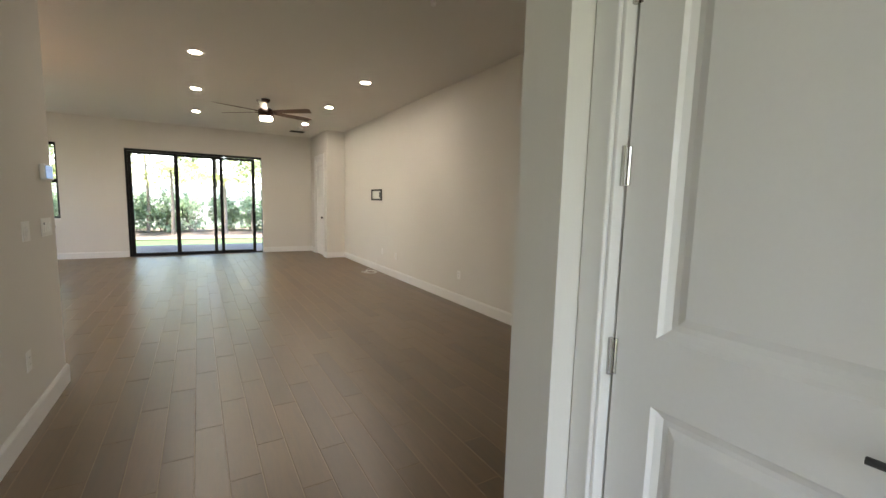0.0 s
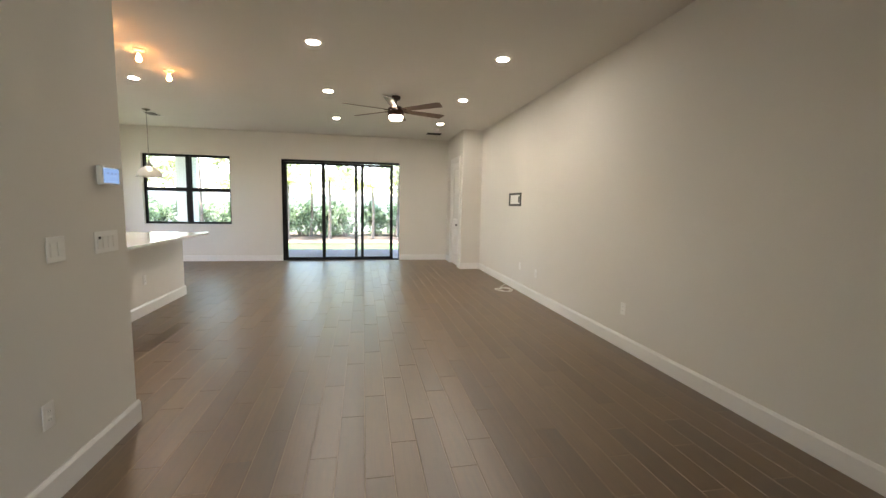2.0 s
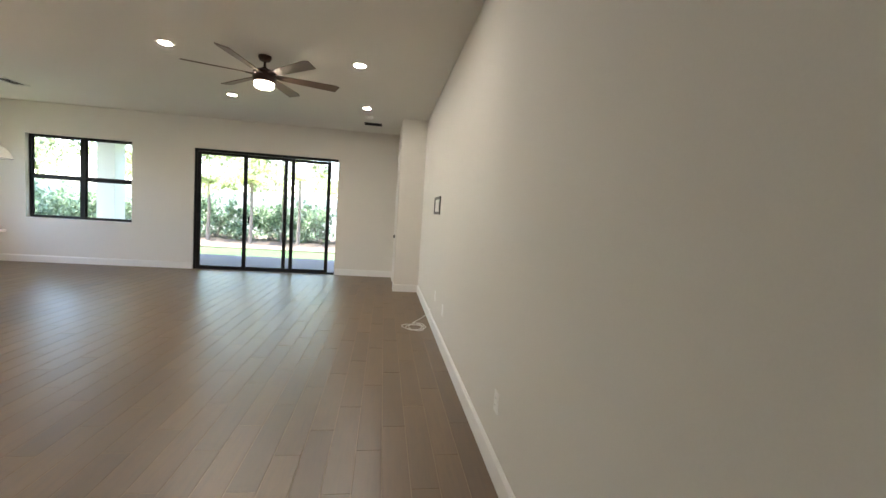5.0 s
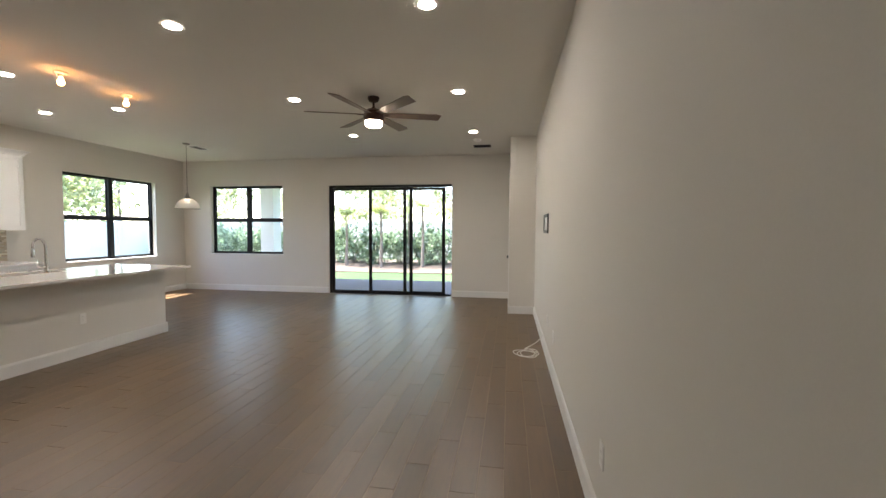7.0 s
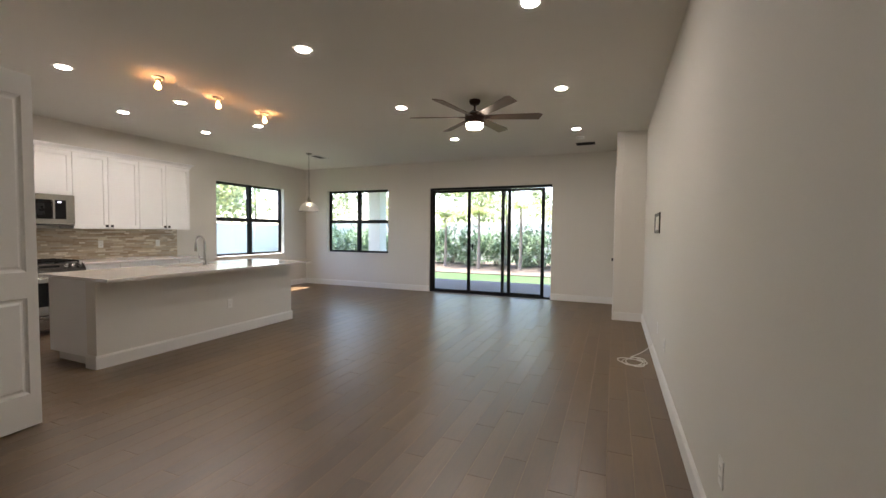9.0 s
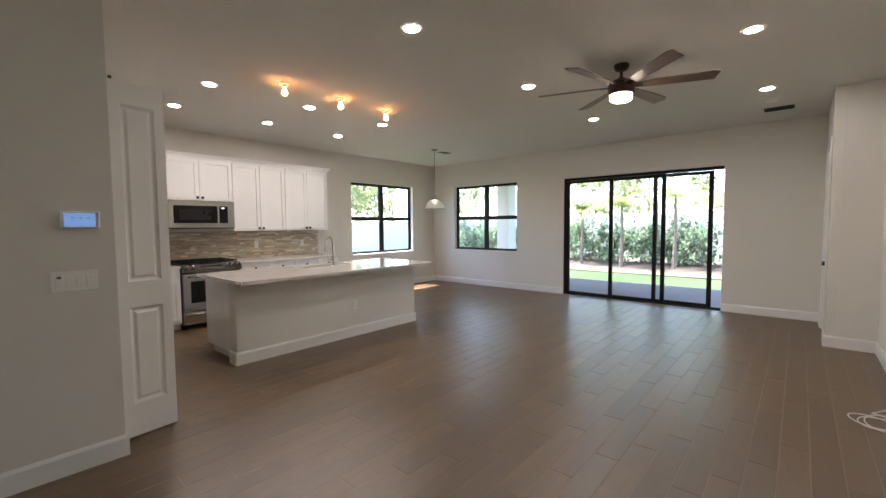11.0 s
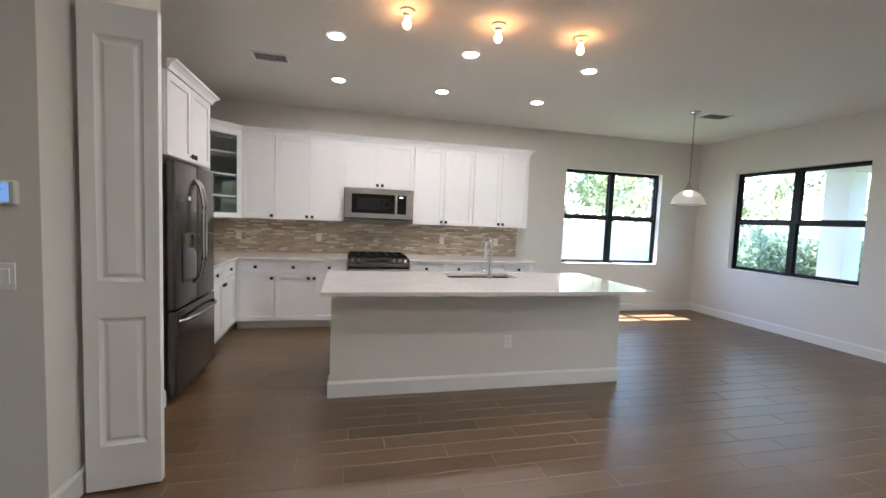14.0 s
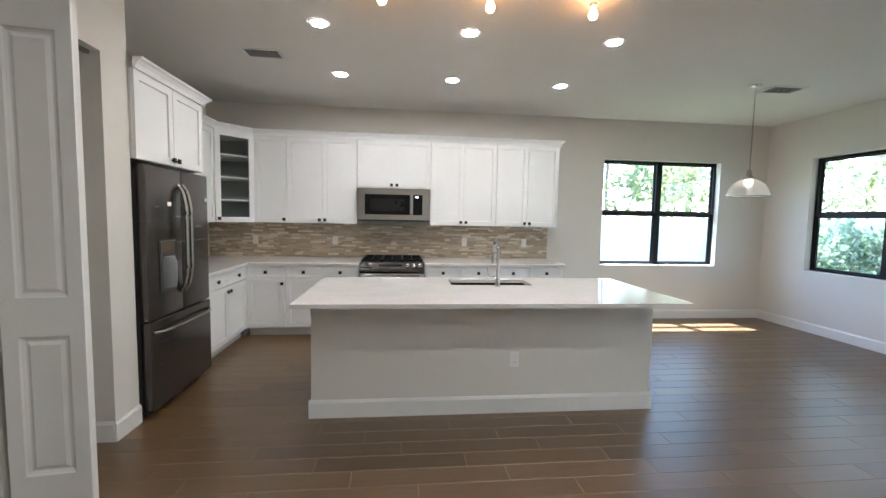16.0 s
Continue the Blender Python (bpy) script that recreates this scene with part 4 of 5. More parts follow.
def plate(name, m, gangs, label, category, style):
    w, h = 0.072 + 0.046 * (gangs - 1), 0.118
    th = thing(name, m.translation, label, category, "wall plates")
    bm = bmesh.new()
    box(bm, (-w / 2, -h / 2, 0.0005), (w / 2, h / 2, 0.006), m, 0.002, 1)
    part("cover_plate", bm, PLASTIC, th)
    for i in range(gangs):
        u = (i - (gangs - 1) / 2) * 0.046
        if style == "rocker":
            bm = bmesh.new()
            box(bm, (u - 0.0165, -0.033, 0.004), (u + 0.0165, 0.033, 0.009), m, 0.0015, 1)
            part("rocker", bm, PLASTIC, th)
        else:
            for v in (-0.02, 0.02):
                bm = bmesh.new()
                box(bm, (u - 0.0165, v - 0.0145, 0.004), (u + 0.0165, v + 0.0145, 0.0078), m, 0.003, 2)
                box(bm, (u - 0.008, v - 0.002, 0.0078), (u - 0.006, v + 0.006, 0.0080), m)
                part("socket", bm, PLASTIC, th)
                part("slots", boxes(((u - 0.0075, v - 0.002, 0.0081), (u - 0.0055, v + 0.006, 0.0084)), ((u + 0.0055, v - 0.002, 0.0081), (u + 0.0075, v + 0.006, 0.0084)), m=m), DARKGREY, th)
    return th


R_ = lambda y, z: frame_m((X_R, y, z), (0, -1, 0), (-1, 0, 0))
for y, z in ((4.985, 0.40), (7.09, 0.40), (7.73, 0.42)):
    plate("wall_outlet", R_(y, z), 1, "white wall outlet on the long cream wall", "outlet", "duplex")
L_ = lambda y, z: frame_m((HALL_L, y, z), (0, 1, 0), (1, 0, 0))
sw = plate("light_switch", L_(3.985, 1.152), 4, "white four-gang switch plate with a dimmer", "switch", "rocker")
part("dimmer_slot", boxes(((-0.079, 0.018, 0.0092), (-0.060, 0.032, 0.0105)), m=L_(3.985, 1.152)), DARKGREY, sw, "dark dimmer slot")
plate("light_switch", L_(3.60, 1.15), 2, "white rocker switch plate in the hall", "switch", "rocker")
plate("wall_outlet", L_(3.474, 0.41), 1, "white wall outlet low on the hall wall", "outlet", "duplex")
plate("wall_outlet", frame_m((ix, 6.90, 0.42), (0, 1, 0), (1, 0, 0)), 1, "white outlet on the island front", "outlet", "duplex")
for y in (4.02, 5.10, 6.94, 7.83):
    plate("wall_outlet", frame_m((X_L + 0.012, y, 1.15), (0, 1, 0), (1, 0, 0)), 1, "pale outlet in the mosaic splashback", "outlet", "duplex")

th = thing("thermostat", (HALL_L, 4.025, 1.51), "white wall thermostat panel with lit blue screen", "thermostat")
m = L_(4.025, 1.512)
bm = bmesh.new()
box(bm, (-0.09, -0.052, 0.0005), (0.09, 0.052, 0.028), m, 0.008, 2)
part("body", bm, PLASTIC, th)
part("bezel", boxes(((-0.082, -0.045, 0.0282), (0.082, 0.045, 0.0295)), m=m), TOEKICK, th)
part("screen", boxes(((-0.076, -0.04, 0.0297), (0.066, 0.04, 0.0307)), m=m), SCREEN, th, "lit blue screen")
for u in (-0.035, 0.0, 0.035):
    part("icon", boxes(((u - 0.008, 0.008, 0.0309), (u + 0.008, 0.017, 0.0313)), m=m), SCREENINK, th)

tv = thing("tv_wall_box", (X_R, 8.06, 1.508), "black framed recessed television outlet box on the wall", "outlet")
m = R_(8.06, 1.508)
part("frame", boxes(((-0.275, -0.11, 0.0005), (-0.225, 0.11, 0.012)), ((0.225, -0.11, 0.0005), (0.275, 0.11, 0.012)), ((-0.225, -0.11, 0.0005), (0.225, -0.076, 0.012)), ((-0.225, 0.076, 0.0005), (0.225, 0.11, 0.012)), m=m), BLACK, tv, "black rectangular rim")
part("back_plate", boxes(((-0.2245, -0.0755, 0.0005), (0.2245, 0.0755, 0.003)), m=m), PLASTIC, tv, "white inner plate")
part("socket", boxes(((-0.17, -0.05, 0.0032), (-0.08, 0.05, 0.0045)), m=m), PLASTIC, tv)
part("cable_gap", boxes(((0.14, -0.05, 0.0032), (0.20, 0.05, 0.004)), m=m), DARKGREY, tv)

# loose cable coil on the floor
bm = bmesh.new()
pts = []
for i in range(90):
    a = i * 0.23
    r = 0.115 + 0.03 * math.sin(i * 0.37)
    pts.append((3.40 + r * math.cos(a) + 0.02 * math.sin(i * 0.11), 7.83 + 1.1 * r * math.sin(a) + 0.02 * math.cos(i * 0.07), 0.0075 + 0.008 * (0.5 + 0.5 * math.sin(i * 0.5))))
x, y, _ = pts[-1]
for i in range(1, 11):
    t = i / 10
    pts.append((x + (X_R - 0.02 - x) * t, y + (8.02 - y) * t + 0.05 * math.sin(t * 5), 0.012 + 0.20 * t * t))
tube(bm, pts, 0.0045, 6)
tagged(link("cable_coil", bm, CABLE, smooth=True), "loose white cable coiled on the tile floor", "cable")

# ---- ceiling things ----


def downlight(x, y):
    th = thing("recessed_light", (x, y, CZ), "round white recessed ceiling light, switched on", "ceiling light", "recessed ceiling lights")
    bm = bmesh.new()
    lathe(bm, [(0.0575, CZ - 0.002), (0.062, CZ - 0.006), (0.080, CZ - 0.004), (0.084, CZ)], Matrix.Translation((x, y, 0)), 32, False)
    part("trim_ring", bm, TRIM, th, smooth=True)
    bm = bmesh.new()
    lathe(bm, [(0.057, CZ - 0.0035), (0.057, CZ - 0.001)], Matrix.Translation((x, y, 0)), 24)
    part("diffuser", bm, LED, th, "glowing disc")


for x in (0.59, 2.60):
    for y in (5.93, 7.76, 9.68):
        downlight(x, y)
for x in (-1.92, -3.08):
    for y in (5.36, 6.56, 7.79):
        downlight(x, y)


def bulb_holder(x, y):
    th = thing("bare_bulb_light", (x, y, CZ), "bare warm bulb in a white ceiling lampholder", "ceiling light", "bare bulbs over the island")
    t = Matrix.Translation((x, y, 0))
    bm = bmesh.new()
    lathe(bm, [(0.058, CZ), (0.058, CZ - 0.012), (0.045, CZ - 0.022), (0.028, CZ - 0.026), (0.024, CZ - 0.05)], t, 24)
    part("lampholder", bm, PLASTIC, th, smooth=True)
    bm = bmesh.new()
    lathe(bm, [(0.012, CZ - 0.05), (0.014, CZ - 0.062), (0.024, CZ - 0.08), (0.030, CZ - 0.10), (0.027, CZ - 0.118), (0.015, CZ - 0.13), (0.003, CZ - 0.134)], t, 20)
    part("bulb", bm, BULBGLOW, th, "glowing warm bulb", True)


for y in (5.88, 6.595, 7.31):
    bulb_holder(-1.295, y)


def vent(x, y, w, d, slats_along_x, label, dark=False):
    th = thing("ceiling_vent", (x, y, CZ), label, "vent")
    z0, z1 = CZ - 0.010, CZ - 0.0005
    f = 0.022
    body = ALU if dark else TRIM
    # flat dark sheet on the ceiling, painted shade for the slat gaps
    part("backing", boxes(((x - w / 2 + f, y - d / 2 + f, CZ - 0.0015), (x + w / 2 - f, y + d / 2 - f, CZ - 0.0005))), VENTDARK, th)
    part("frame", boxes(((x - w / 2, y - d / 2, z0), (x + w / 2, y - d / 2 + f, z1)), ((x - w / 2, y + d / 2 - f, z0), (x + w / 2, y + d / 2, z1)), ((x - w / 2, y - d / 2 + f, z0), (x - w / 2 + f, y + d / 2 - f, z1)), ((x + w / 2 - f, y - d / 2 + f, z0), (x + w / 2, y + d / 2 - f, z1))), body, th)
    n = 8
    for i in range(n):
        if slats_along_x:
            c = y - d / 2 + f + (d - 2 * f) * (i + 0.5) / n
            bm = boxes(((x - w / 2 + f, -0.0032, -0.0008), (x + w / 2 - f, 0.0032, 0.0008)), m=Matrix.Translation((0, c, CZ - 0.005)) @ Matrix.Rotation(0.2, 4, "X"))
        else:
            c = x - w / 2 + f + (w - 2 * f) * (i + 0.5) / n
            bm = boxes(((-0.0032, y - d / 2 + f, -0.0008), (0.0032, y + d / 2 - f, 0.0008)), m=Matrix.Translation((c, 0, CZ - 0.005)) @ Matrix.Rotation(0.2, 4, "Y"))
        part("slat", bm, body, th)


vent(-2.61, 4.72, 0.22, 0.34, False, "white slatted ceiling air vent above the kitchen")
vent(-2.80, 10.25, 0.24, 0.40, True, "white slatted ceiling air vent by the pendant")
vent(2.67, 10.82, 0.32, 0.20, True, "dark slatted ceiling air vent near the closet", True)
bm = bmesh.new()
lathe(bm, [(0.065, CZ), (0.065, CZ - 0.018), (0.05, CZ - 0.032), (0.0, CZ - 0.036)], Matrix.Translation((2.62, 10.25, 0)), 24, False)
tagged(link("smoke_detector", bm, PLASTIC, smooth=True), "round white smoke detector on the ceiling", "smoke detector")
bm = bmesh.new()
lathe(bm, [(0.045, CZ), (0.045, CZ - 0.008), (0.016, CZ - 0.012), (0.014, CZ - 0.05), (0.024, CZ - 0.056), (0.02, CZ - 0.085), (0.0, CZ - 0.09)], Matrix.Translation((2.20, 3.30, 0)), 20, False)
tagged(link("ceiling_sensor", bm, PLASTIC, smooth=True), "small white ceiling fixture with hanging socket", "ceiling fixture")

# ceiling fan
FX, FYY = 1.575, 7.81
fan = thing("ceiling_fan", (FX, FYY, CZ), "dark bronze ceiling fan, six brown blades, lit", "ceiling fan")
ft = Matrix.Translation((FX, FYY, 0))
bm = bmesh.new()
lathe(bm, [(0.068, CZ - 0.0005), (0.07, CZ - 0.02), (0.055, CZ - 0.05), (0.03, CZ - 0.062)], ft, 28)
part("canopy", bm, BRONZE, fan, smooth=True)
bm = bmesh.new()
lathe(bm, [(0.013, CZ - 0.06), (0.013, CZ - 0.12), (0.03, CZ - 0.125), (0.03, CZ - 0.145)], ft, 16)
part("downrod", bm, BRONZE, fan, smooth=True)
bm = bmesh.new()
lathe(bm, [(0.03, CZ - 0.14), (0.08, CZ - 0.15), (0.118, CZ - 0.18), (0.122, CZ - 0.225), (0.118, CZ - 0.25), (0.108, CZ - 0.262)], ft, 36)
part("motor_housing", bm, BRONZE, fan, smooth=True)
bm = bmesh.new()
lathe(bm, [(0.108, CZ - 0.2622), (0.122, CZ - 0.265), (0.124, CZ - 0.285), (0.112, CZ - 0.29), (0.103, CZ - 0.288), (0.103, CZ - 0.2622)], ft, 36, False)
part("light_rim", bm, BRONZE, fan, smooth=True)
bm = bmesh.new()
lathe(bm, [(0.098, CZ - 0.2625), (0.10, CZ - 0.27), (0.10, CZ - 0.325), (0.085, CZ - 0.342), (0.0, CZ - 0.348)], ft, 36, False)
part("light_bowl", bm, FANGLOW, fan, "glowing white light bowl", True)
R = 0.81
for k in range(6):
    ang = radians(FAN_TURN + 60 * k)
    m = ft @ Matrix.Rotation(ang, 4, "Z") @ Matrix.Translation((0, 0, CZ - 0.205)) @ Matrix.Rotation(radians(-13), 4, "X")
    bm = bmesh.new()
    outl = [(0.115, -0.040), (0.30, -0.055), (R - 0.06, -0.075), (R, -0.055), (R - 0.03, 0.070), (0.30, 0.055), (0.115, 0.040)]
    prism(bm, outl, -0.004, 0.004)
    for v in bm.verts:
        v.co = m @ v.co
    bmesh.ops.recalc_face_normals(bm, faces=bm.faces)
    b = part("blade", bm, BLADE, fan)
    bm = bmesh.new()
    box(bm, (0.11, -0.022, -0.010), (0.19, 0.022, -0.0045), m, 0.002)
    part("blade_iron", bm, BRONZE, b)

# pendant
PX, PY = -2.72, 9.85
pend = thing("pendant_lamp", (PX, PY, CZ), "pendant lamp with ribbed glass dome on a chain", "pendant lamp")
pt = Matrix.Translation((PX, PY, 0))
bm = bmesh.new()
lathe(bm, [(0.065, CZ - 0.0005), (0.065, CZ - 0.008), (0.045, CZ - 0.022), (0.012, CZ - 0.03)], pt, 24)
part("canopy", bm, STEEL, pend, smooth=True)
bm = bmesh.new()
z = CZ - 0.03
k = 0
while z > 2.10:
    pts = []
    for i in range(9):
        t = 2 * math.pi * i / 8
        u, w = 0.008 * math.cos(t), 0.018 * math.sin(t)
        pts.append((PX + (u if k % 2 else 0), PY + (0 if k % 2 else u), z - 0.014 + w))
    tube(bm, pts, 0.0022, 5, False)
    z -= 0.028
    k += 1
tube(bm, [(PX + 0.006, PY, CZ - 0.02), (PX - 0.004, PY + 0.004, 2.5), (PX + 0.004, PY, 2.06)], 0.0025, 6)
part("chain", bm, STEEL, pend)
bm = bmesh.new()
lathe(bm, [(0.008, 2.10), (0.022, 2.08), (0.03, 2.03), (0.052, 2.01), (0.055, 1.985)], pt, 20)
part("socket_cap", bm, STEEL, pend, smooth=True)
bm = bmesh.new()
prof = [(0.05, 1.988), (0.10, 1.965), (0.15, 1.925), (0.18, 1.875), (0.195, 1.825), (0.205, 1.80)]
n = 96
rings = []
for r, zz in prof:
    rings.append([bm.verts.new((PX + (r + (0.0025 if i % 2 else 0)) * math.cos(2 * math.pi * i / n), PY + (r + (0.0025 if i % 2 else 0)) * math.sin(2 * math.pi * i / n), zz)) for i in range(n)])
for a, b in zip(rings, rings[1:]):
    for i in range(n):
        bm.faces.new((a[i], a[(i + 1) % n], b[(i + 1) % n], b[i]))
bmesh.ops.solidify(bm, geom=bm.faces[:], thickness=0.004)
part("shade", bm, OPAL, pend, "ribbed frosted glass dome", True)
bm = bmesh.new()
pts = [(PX + 0.206 * math.cos(2 * math.pi * i / 48), PY + 0.206 * math.sin(2 * math.pi * i / 48), 1.798) for i in range(49)]
tube(bm, pts, 0.004, 6, False)
part("rim", bm, STEEL, pend)
bm = bmesh.new()
lathe(bm, [(0.015, 1.985), (0.03, 1.94), (0.033, 1.91), (0.02, 1.885), (0.002, 1.88)], pt, 16)
part("bulb", bm, PENDGLOW, pend, "glowing bulb", True)

# ---- outdoors ----
structure("ground", boxes(((-400, -400, -0.6), (400, 400, -0.13))), GRASS, "green lawn running to the garden edge", "lawn")
structure("patio", boxes(((-5.2, Y_B + T, -0.12), (6.0, 14.5, -0.03))), CONCRETE, "grey paved covered patio", "patio")
structure("mulch_bed", boxes(((-14, 17.2, -0.13), (14, 23.2, -0.10))), MULCH, "brown mulch bed under the hedge", "planting bed")
structure("patio_roof", boxes(((-5.1, Y_B + T + 0.001, 2.72), (6.0, 14.6, 2.95))), STUCCO, "white covered patio ceiling and roof edge", "roof")
structure("eave", boxes(((X_L - T - 0.14, 2.6, 2.66), (X_L - T - 0.001, Y_B + T, 2.90))), STUCCO, "white roof eave above the side window", "roof")
structure("house_roof", boxes(((X_L - T - 0.28, -2.2, CZ + 0.205), (X_R + T + 0.4, Y_B + T, CZ + 0.4))), STUCCO, "flat top of the house roof", "roof")
for x in (-3.75, 5.6):
    c = thing("patio_column", (x, 14.2, -0.03), "square white stucco patio column", "column")
    part("shaft", boxes(((x - 0.2, 14.0, 0.12), (x + 0.2, 14.4, 2.60))), STUCCO, c)
    part("base", boxes(((x - 0.23, 13.97, -0.03), (x + 0.23, 14.43, 0.1195)), bevel=0.01), STUCCO, c)
    part("capital", boxes(((x - 0.23, 13.97, 2.6005), (x + 0.23, 14.43, 2.719)), bevel=0.01), STUCCO, c)


def fence(a, b, h, label):
    a, b = Vector((*a, -0.13)), Vector((*b, -0.13))
    th = thing("fence", (a + b) / 2, label, "fence")
    L = (b - a).length
    m = frame_m(a, b - a, (b - a).cross(Vector((0, 0, 1))))
    n = max(1, round(L / 2.4))
    for i in range(n + 1):
        u = L * i / n
        part("post", boxes(((u - 0.06, 0, -0.06), (u + 0.06, h + 0.08, 0.06)), m=m, bevel=0.01), STUCCO, th)
    for i in range(n):
        u0, u1 = L * i / n + 0.061, L * (i + 1) / n - 0.061
        part("panel", boxes(((u0, 0.05, -0.02), (u1, h, 0.02)), ((u0, h - 0.12, -0.035), (u1, h, 0.035)), m=m), STUCCO, th)


fence((-14, 24.0), (14, 24.0), 2.0, "white privacy fence behind the hedge")
fence((-9.0, 2.0), (-9.0, 24.0), 1.75, "white privacy fence along the side yard")


def leaf_mesh(bm, centre, size, n, rng, ell=(1, 1, 1), leaf=0.07):
    """n small bent leaves in clumps round a centre."""
    clumps = [Vector([rng.gauss(0, 0.42) * size * ell[i] for i in range(3)]) for _ in range(max(3, n // 14))]
    for i in range(n):
        c = Vector(centre) + rng.choice(clumps) + Vector([rng.gauss(0, 0.13) * size for _ in range(3)])
        d = Vector([rng.uniform(-1, 1) for _ in range(3)])
        if d.length < 0.05:
            continue
        d.normalize()
        s = d.cross(Vector((rng.uniform(-1, 1), rng.uniform(-1, 1), 1))).normalized()
        l = leaf * rng.uniform(0.6, 1.5)
        v = [bm.verts.new(c), bm.verts.new(c + d * l * 0.5 + s * l * 0.28), bm.verts.new(c + d * l), bm.verts.new(c + d * l * 0.5 - s * l * 0.28)]
        bm.faces.new(v)


rng = random.Random(4)
shrubs = []
for i in range(3):
    th = thing("shrub", (0, 0, 0), "dense green hedge shrub in mulch", "shrub", "hedge shrubs")
    bm = bmesh.new()
    for k in range(6):
        a = rng.uniform(0, 6.28)
        tube(bm, [(0.05 * math.cos(a), 0.05 * math.sin(a), 0), (0.25 * math.cos(a), 0.25 * math.sin(a), 0.5), (0.4 * math.cos(a), 0.4 * math.sin(a), 1.1)], [0.02, 0.014, 0.006], 5)
    part("stems", bm, BARK, th)
    bm = bmesh.new()
    for k in range(7):
        leaf_mesh(bm, (rng.uniform(-0.45, 0.45), rng.uniform(-0.35, 0.35), rng.uniform(0.35, 1.35)), 0.6, 260, rng, (1, 1, 0.9), 0.13)
    part("foliage", bm, LEAF, th)
    shrubs.append(th)
shrubs[0].location = (-6.2, 21.2, -0.11)
shrubs[1].location = (-5.0, 21.4, -0.11)
shrubs[2].location = (-3.9, 21.1, -0.11)
for i in range(12):
    copy_thing(shrubs[i % 3], pose(-2.8 + i * 1.08 + rng.uniform(-0.2, 0.2), 21.2 + rng.uniform(-0.3, 0.3), -0.11, 0, 0, rng.uniform(0, 360)))
for i in range(6):
    copy_thing(shrubs[(i + 1) % 3], pose(-7.6 + rng.uniform(-0.3, 0.3), 15.5 + i * 1.15, -0.13, 0, 0, rng.uniform(0, 360)))


def tree(base, h, spread, label, material, n, leaf, low):
    th = thing("tree", base, label, "tree", "garden trees")
    b = Vector(base)
    bm = bmesh.new()
    pts = [b + Vector((0.06 * math.sin(i), 0.05 * math.cos(i * 1.7), h * i / 6)) for i in range(7)]
    tube(bm, pts, [0.07, 0.06, 0.055, 0.045, 0.035, 0.025, 0.015], 10)
    limbs = []
    for i in range(9):
        z = low + (h - low) * i / 9
        a = rng.uniform(0, 6.28)
        L = spread * rng.uniform(0.6, 1.0)
        p0 = b + Vector((0, 0, z))
        p1 = p0 + Vector((L * 0.5 * math.cos(a), L * 0.5 * math.sin(a), L * 0.18))
        p2 = p0 + Vector((L * math.cos(a), L * math.sin(a), L * 0.22))
        tube(bm, [p0, p1, p2], [0.035, 0.022, 0.006], 6)
        limbs.append((p1, p2))
    part("trunk", bm, BARK, th, smooth=True)
    bm = bmesh.new()
    for p1, p2 in limbs:
        for t in (0.2, 0.6, 1.0):
            leaf_mesh(bm, p1.lerp(p2, t), spread * 0.42, n, rng, (1, 1, 0.45), leaf)
    part("crown", bm, material, th)


for x, y, h, s, low in ((-1.2, 20.6, 5.5, 2.0, 2.3), (2.6, 20.2, 6.2, 2.3, 2.0), (5.4, 20.0, 6.0, 2.2, 2.0), (-5.6, 20.3, 6.0, 2.2, 2.1)):
    tree((x, y, -0.11), h, s, "slim garden tree with yellow-green feathery foliage", LEAF2, 110, 0.15, low)
for x, y, h, s in ((-8.5, 27.5, 9, 3.2), (-3.5, 28.5, 10, 3.5), (1.5, 28, 8.5, 3.2), (6.5, 28, 9.5, 3.4), (-12.5, 9.5, 8, 3.0), (-12.0, 13.0, 8.5, 3.2), (-12.5, 17.5, 9, 3.2), (-13, 22, 9, 3.2)):
    tree((x, y, -0.13), h, s, "tall leafy tree beyond the white fence", LEAF2, 210, 0.19, 2.0)


def palm(base, h):
    th = thing("palm_tree", base, "young palm tree with arching fronds", "palm tree", "garden palms")
    b = Vector(base)
    bm = bmesh.new()
    tube(bm, [b, b + Vector((0.03, 0, h * 0.5)), b + Vector((0, 0.02, h))], [0.075, 0.055, 0.05], 10)
    part("trunk", bm, BARK, th, smooth=True)
    for k in range(13):
        a = 2 * math.pi * k / 13 + rng.uniform(-0.15, 0.15)
        el = rng.uniform(0.1, 1.1)
        bm = bmesh.new()
        pts = []
        L = 1.5
        for i in range(9):
            t = i / 8
            r = L * t * math.cos(el * (1 - 0.5 * t))
            zz = L * t * math.sin(el) - 0.9 * t * t
            pts.append(b + Vector((r * math.cos(a), r * math.sin(a), h + zz)))
        tube(bm, pts, [0.014 - 0.0013 * i for i in range(9)], 5)
        side = Vector((-math.sin(a), math.cos(a), 0))
        for i in range(1, 9):
            for f in (0.0, 0.5):
                p = pts[i - 1].lerp(pts[i], f)
                for sg in (-1, 1):
                    l = 0.42 * (1 - 0.5 * i / 9)
                    tip = p + side * sg * l + (pts[i] - pts[i - 1]).normalized() * 0.18 - Vector((0, 0, 0.16))
                    w = (pts[i] - pts[i - 1]).normalized() * 0.022
                    bm.faces.new([bm.verts.new(p - w), bm.verts.new(p + w), bm.verts.new(tip)])
        part("frond", bm, PALMLEAF, th)


palm((-1.9, 18.9, -0.11), 2.3)
palm((3.9, 19.2, -0.11), 2.6)
palm((-3.6, 19.5, -0.11), 2.2)
palm((-0.3, 19.4, -0.11), 2.5)
palm((1.5, 19.3, -0.11), 2.2)

# ---- mosaic splashback: thin strips in courses ----


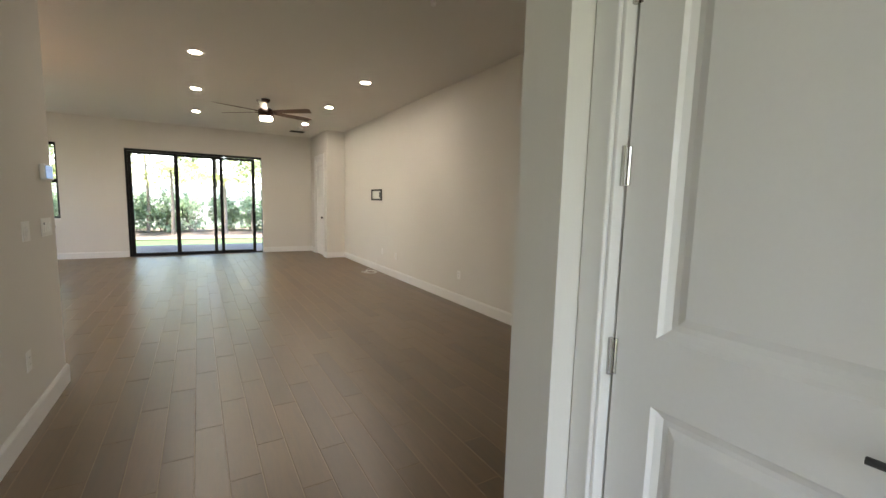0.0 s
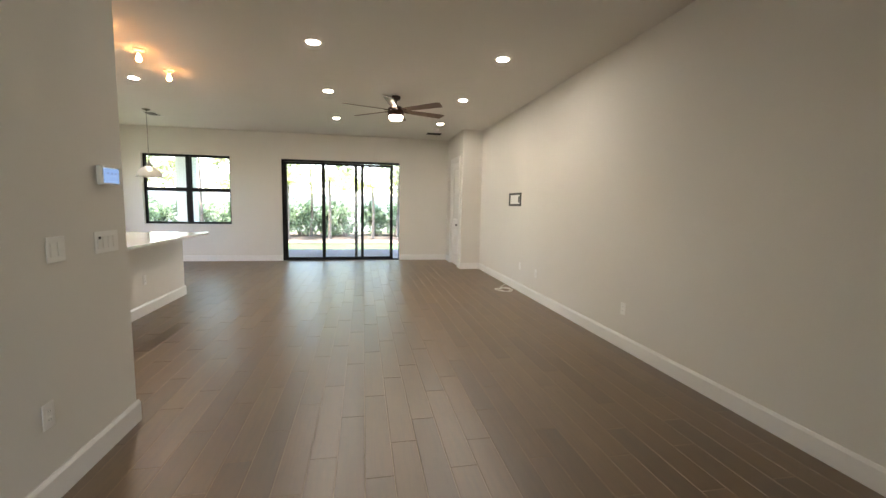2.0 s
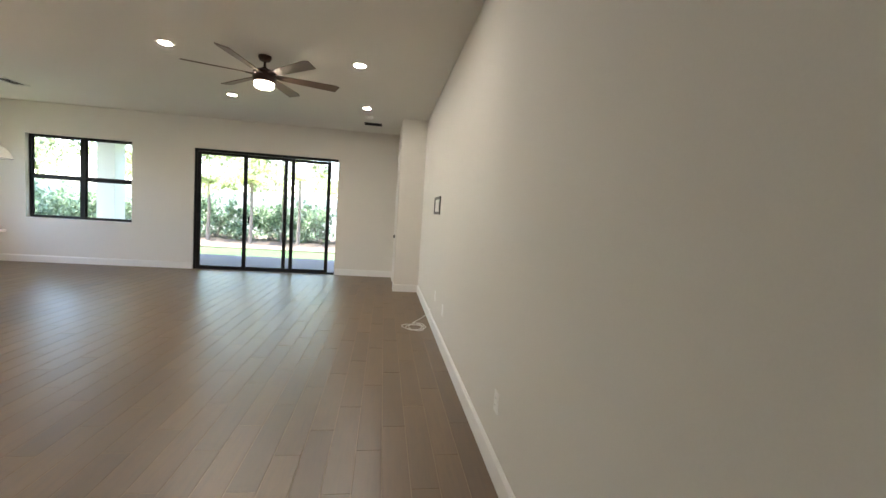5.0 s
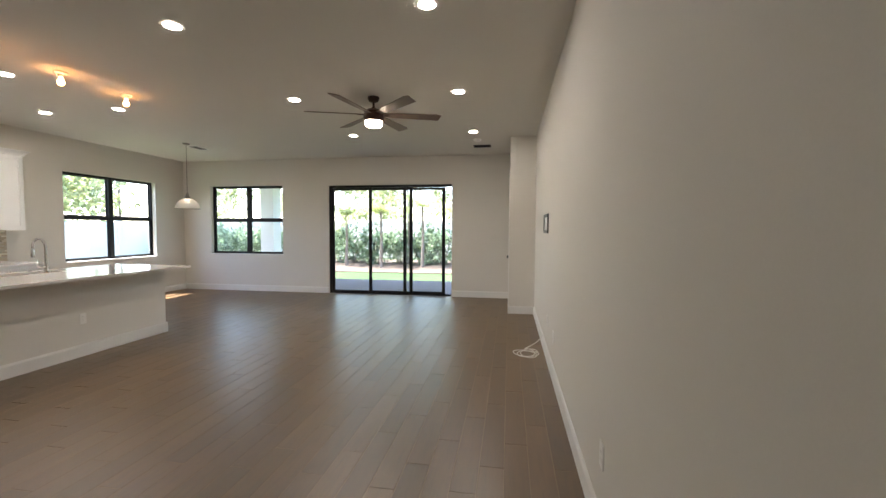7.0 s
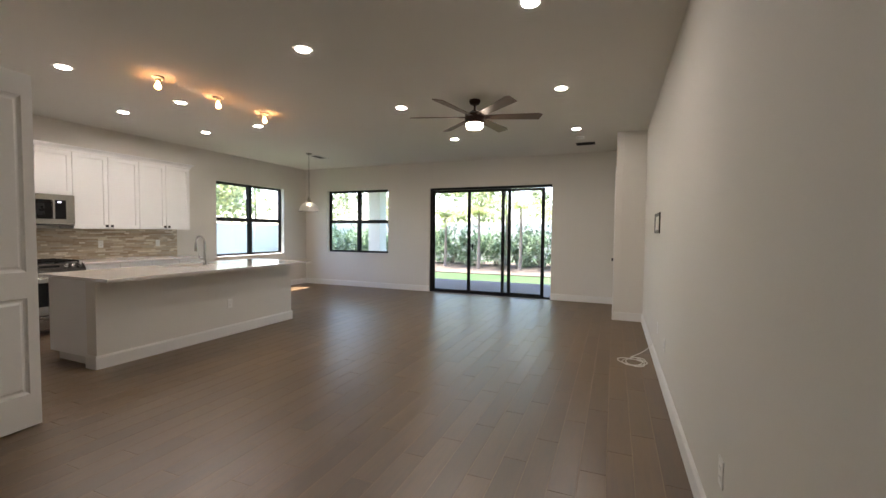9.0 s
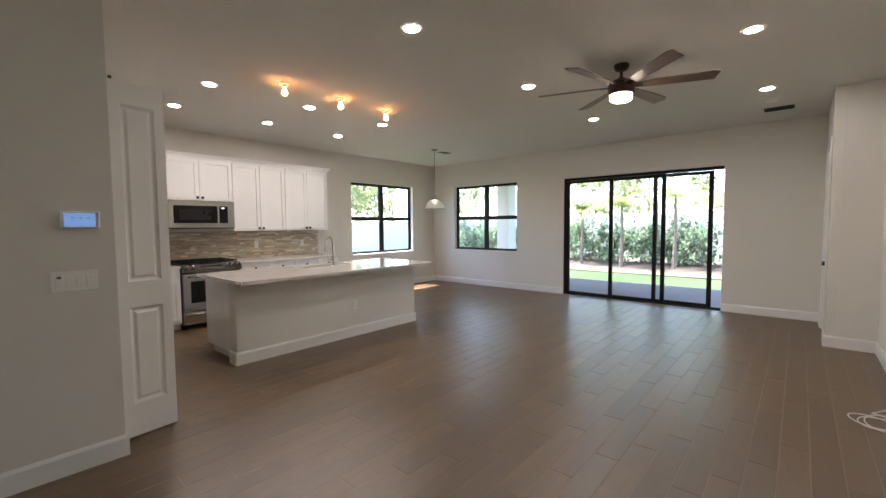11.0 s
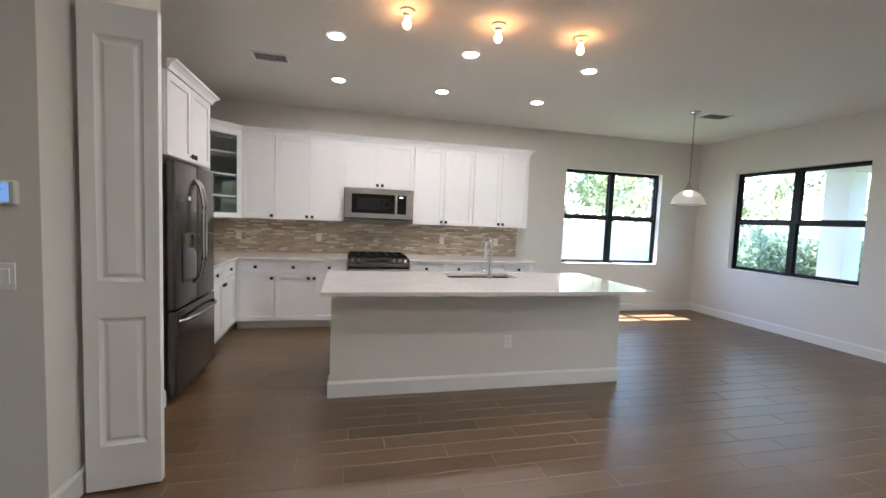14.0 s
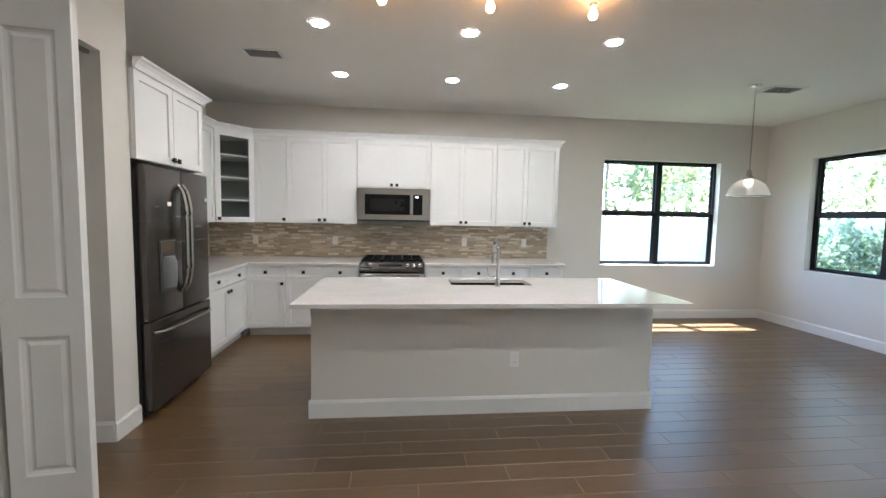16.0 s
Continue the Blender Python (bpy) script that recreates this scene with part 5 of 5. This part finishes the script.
def mosaic(name, m, w, z0, z1, skip):
    verts, faces = [], []
    rs = random.Random(9)
    h, gap = 0.0245, 0.0018
    v = z0
    while v < z1 - 0.004:
        v1 = min(v + h, z1)
        u = -rs.uniform(0, 0.1)
        while u < w:
            L = rs.choice((0.075, 0.10, 0.15, 0.15, 0.20))
            a, b = max(0, u), min(w, u + L - gap)
            u += L
            if b - a < 0.006:
                continue
            t = rs.uniform(0.0065, 0.0085)
            i = len(verts)
            verts += [m @ Vector(p) for p in ((a, v, 0.004), (b, v, 0.004), (b, v1 - gap, 0.004), (a, v1 - gap, 0.004), (a, v, t), (b, v, t), (b, v1 - gap, t), (a, v1 - gap, t))]
            faces += [(i + 4, i + 5, i + 6, i + 7), (i, i + 1, i + 5, i + 4), (i + 1, i + 2, i + 6, i + 5), (i + 2, i + 3, i + 7, i + 6), (i + 3, i, i + 4, i + 7)]
        v += h
    me = bpy.data.meshes.new("mosaic_strips")
    me.from_pydata(verts, [], faces)
    me.materials.append(MOSAIC)
    bed = structure(name, boxes(((0, z0, 0.0005), (w, z1, 0.005)), m=m), MGROUT, "beige and brown mosaic strip tile splashback", "splashback")
    o = new("mosaic_strip", me)
    o.parent = bed
    o["kind"] = "stuff"


mosaic("splashback_1", frame_m((X_L, KIT_Y + 0.01, 0), (0, 1, 0), (1, 0, 0)), 8.19 - KIT_Y - 0.01, CT + 0.001, 1.394, [])
mosaic("splashback_2", frame_m((-2.51, KIT_Y, 0), (-1, 0, 0), (0, 1, 0)), 1.89, CT + 0.001, 1.394, [])

# ---- floor planks ----
PW, PL, G = 0.1485, 0.91, 0.0035
rs = random.Random(21)


def plank_geo(a, b, c, d):
    e = 0.0016
    top = 0.0
    v = [(a, c, -0.002), (b, c, -0.002), (b, d, -0.002), (a, d, -0.002), (a + e, c + e, top), (b - e, c + e, top), (b - e, d - e, top), (a + e, d - e, top)]
    f = [(4, 5, 6, 7), (0, 1, 5, 4), (1, 2, 6, 5), (2, 3, 7, 6), (3, 0, 4, 7)]
    return v, f


pm = bpy.data.meshes.new("plank")
pm.from_pydata(*[plank_geo(-(PW - G) / 2, (PW - G) / 2, -(PL - G) / 2, (PL - G) / 2)[0], [], plank_geo(0, 1, 0, 1)[1]])
pm.materials.append(PLANK)
verts, faces = [], []
singles = 0
x = X_R - 0.004
col = 0
while x > X_L:
    a, b = max(X_L + 0.002, x - PW + G), x
    y = -1.8 - (0.30 * (col % 3) + rs.uniform(-0.06, 0.06))
    y_end = Y_B + 0.001
    while y < y_end:
        y_lo = KIT_Y - 0.14 if b < HALL_L - 0.1 else -1.9
        c, d = max(y_lo, y), min(y + PL - G, y_end)
        y += PL
        if d - c < 0.02:
            continue
        inside = c > 2.6 and d < 8.6 and a > -0.95 and singles < 300
        if inside and abs((d - c) - (PL - G)) < 1e-4 and abs((b - a) - (PW - G)) < 1e-4:
            o = new("plank", pm)
            o.location = ((a + b) / 2, (c + d) / 2, 0)
            o.parent = floor
            singles += 1
        else:
            v, f = plank_geo(a, b, c, d)
            i = len(verts)
            verts += v
            faces += [tuple(k + i for k in q) for q in f]
    x -= PW
    col += 1
me = bpy.data.meshes.new("planks")
me.from_pydata(verts, [], faces)
me.materials.append(PLANK)
rest = new("plank_field", me)
rest.parent = floor
rest["kind"] = "stuff"
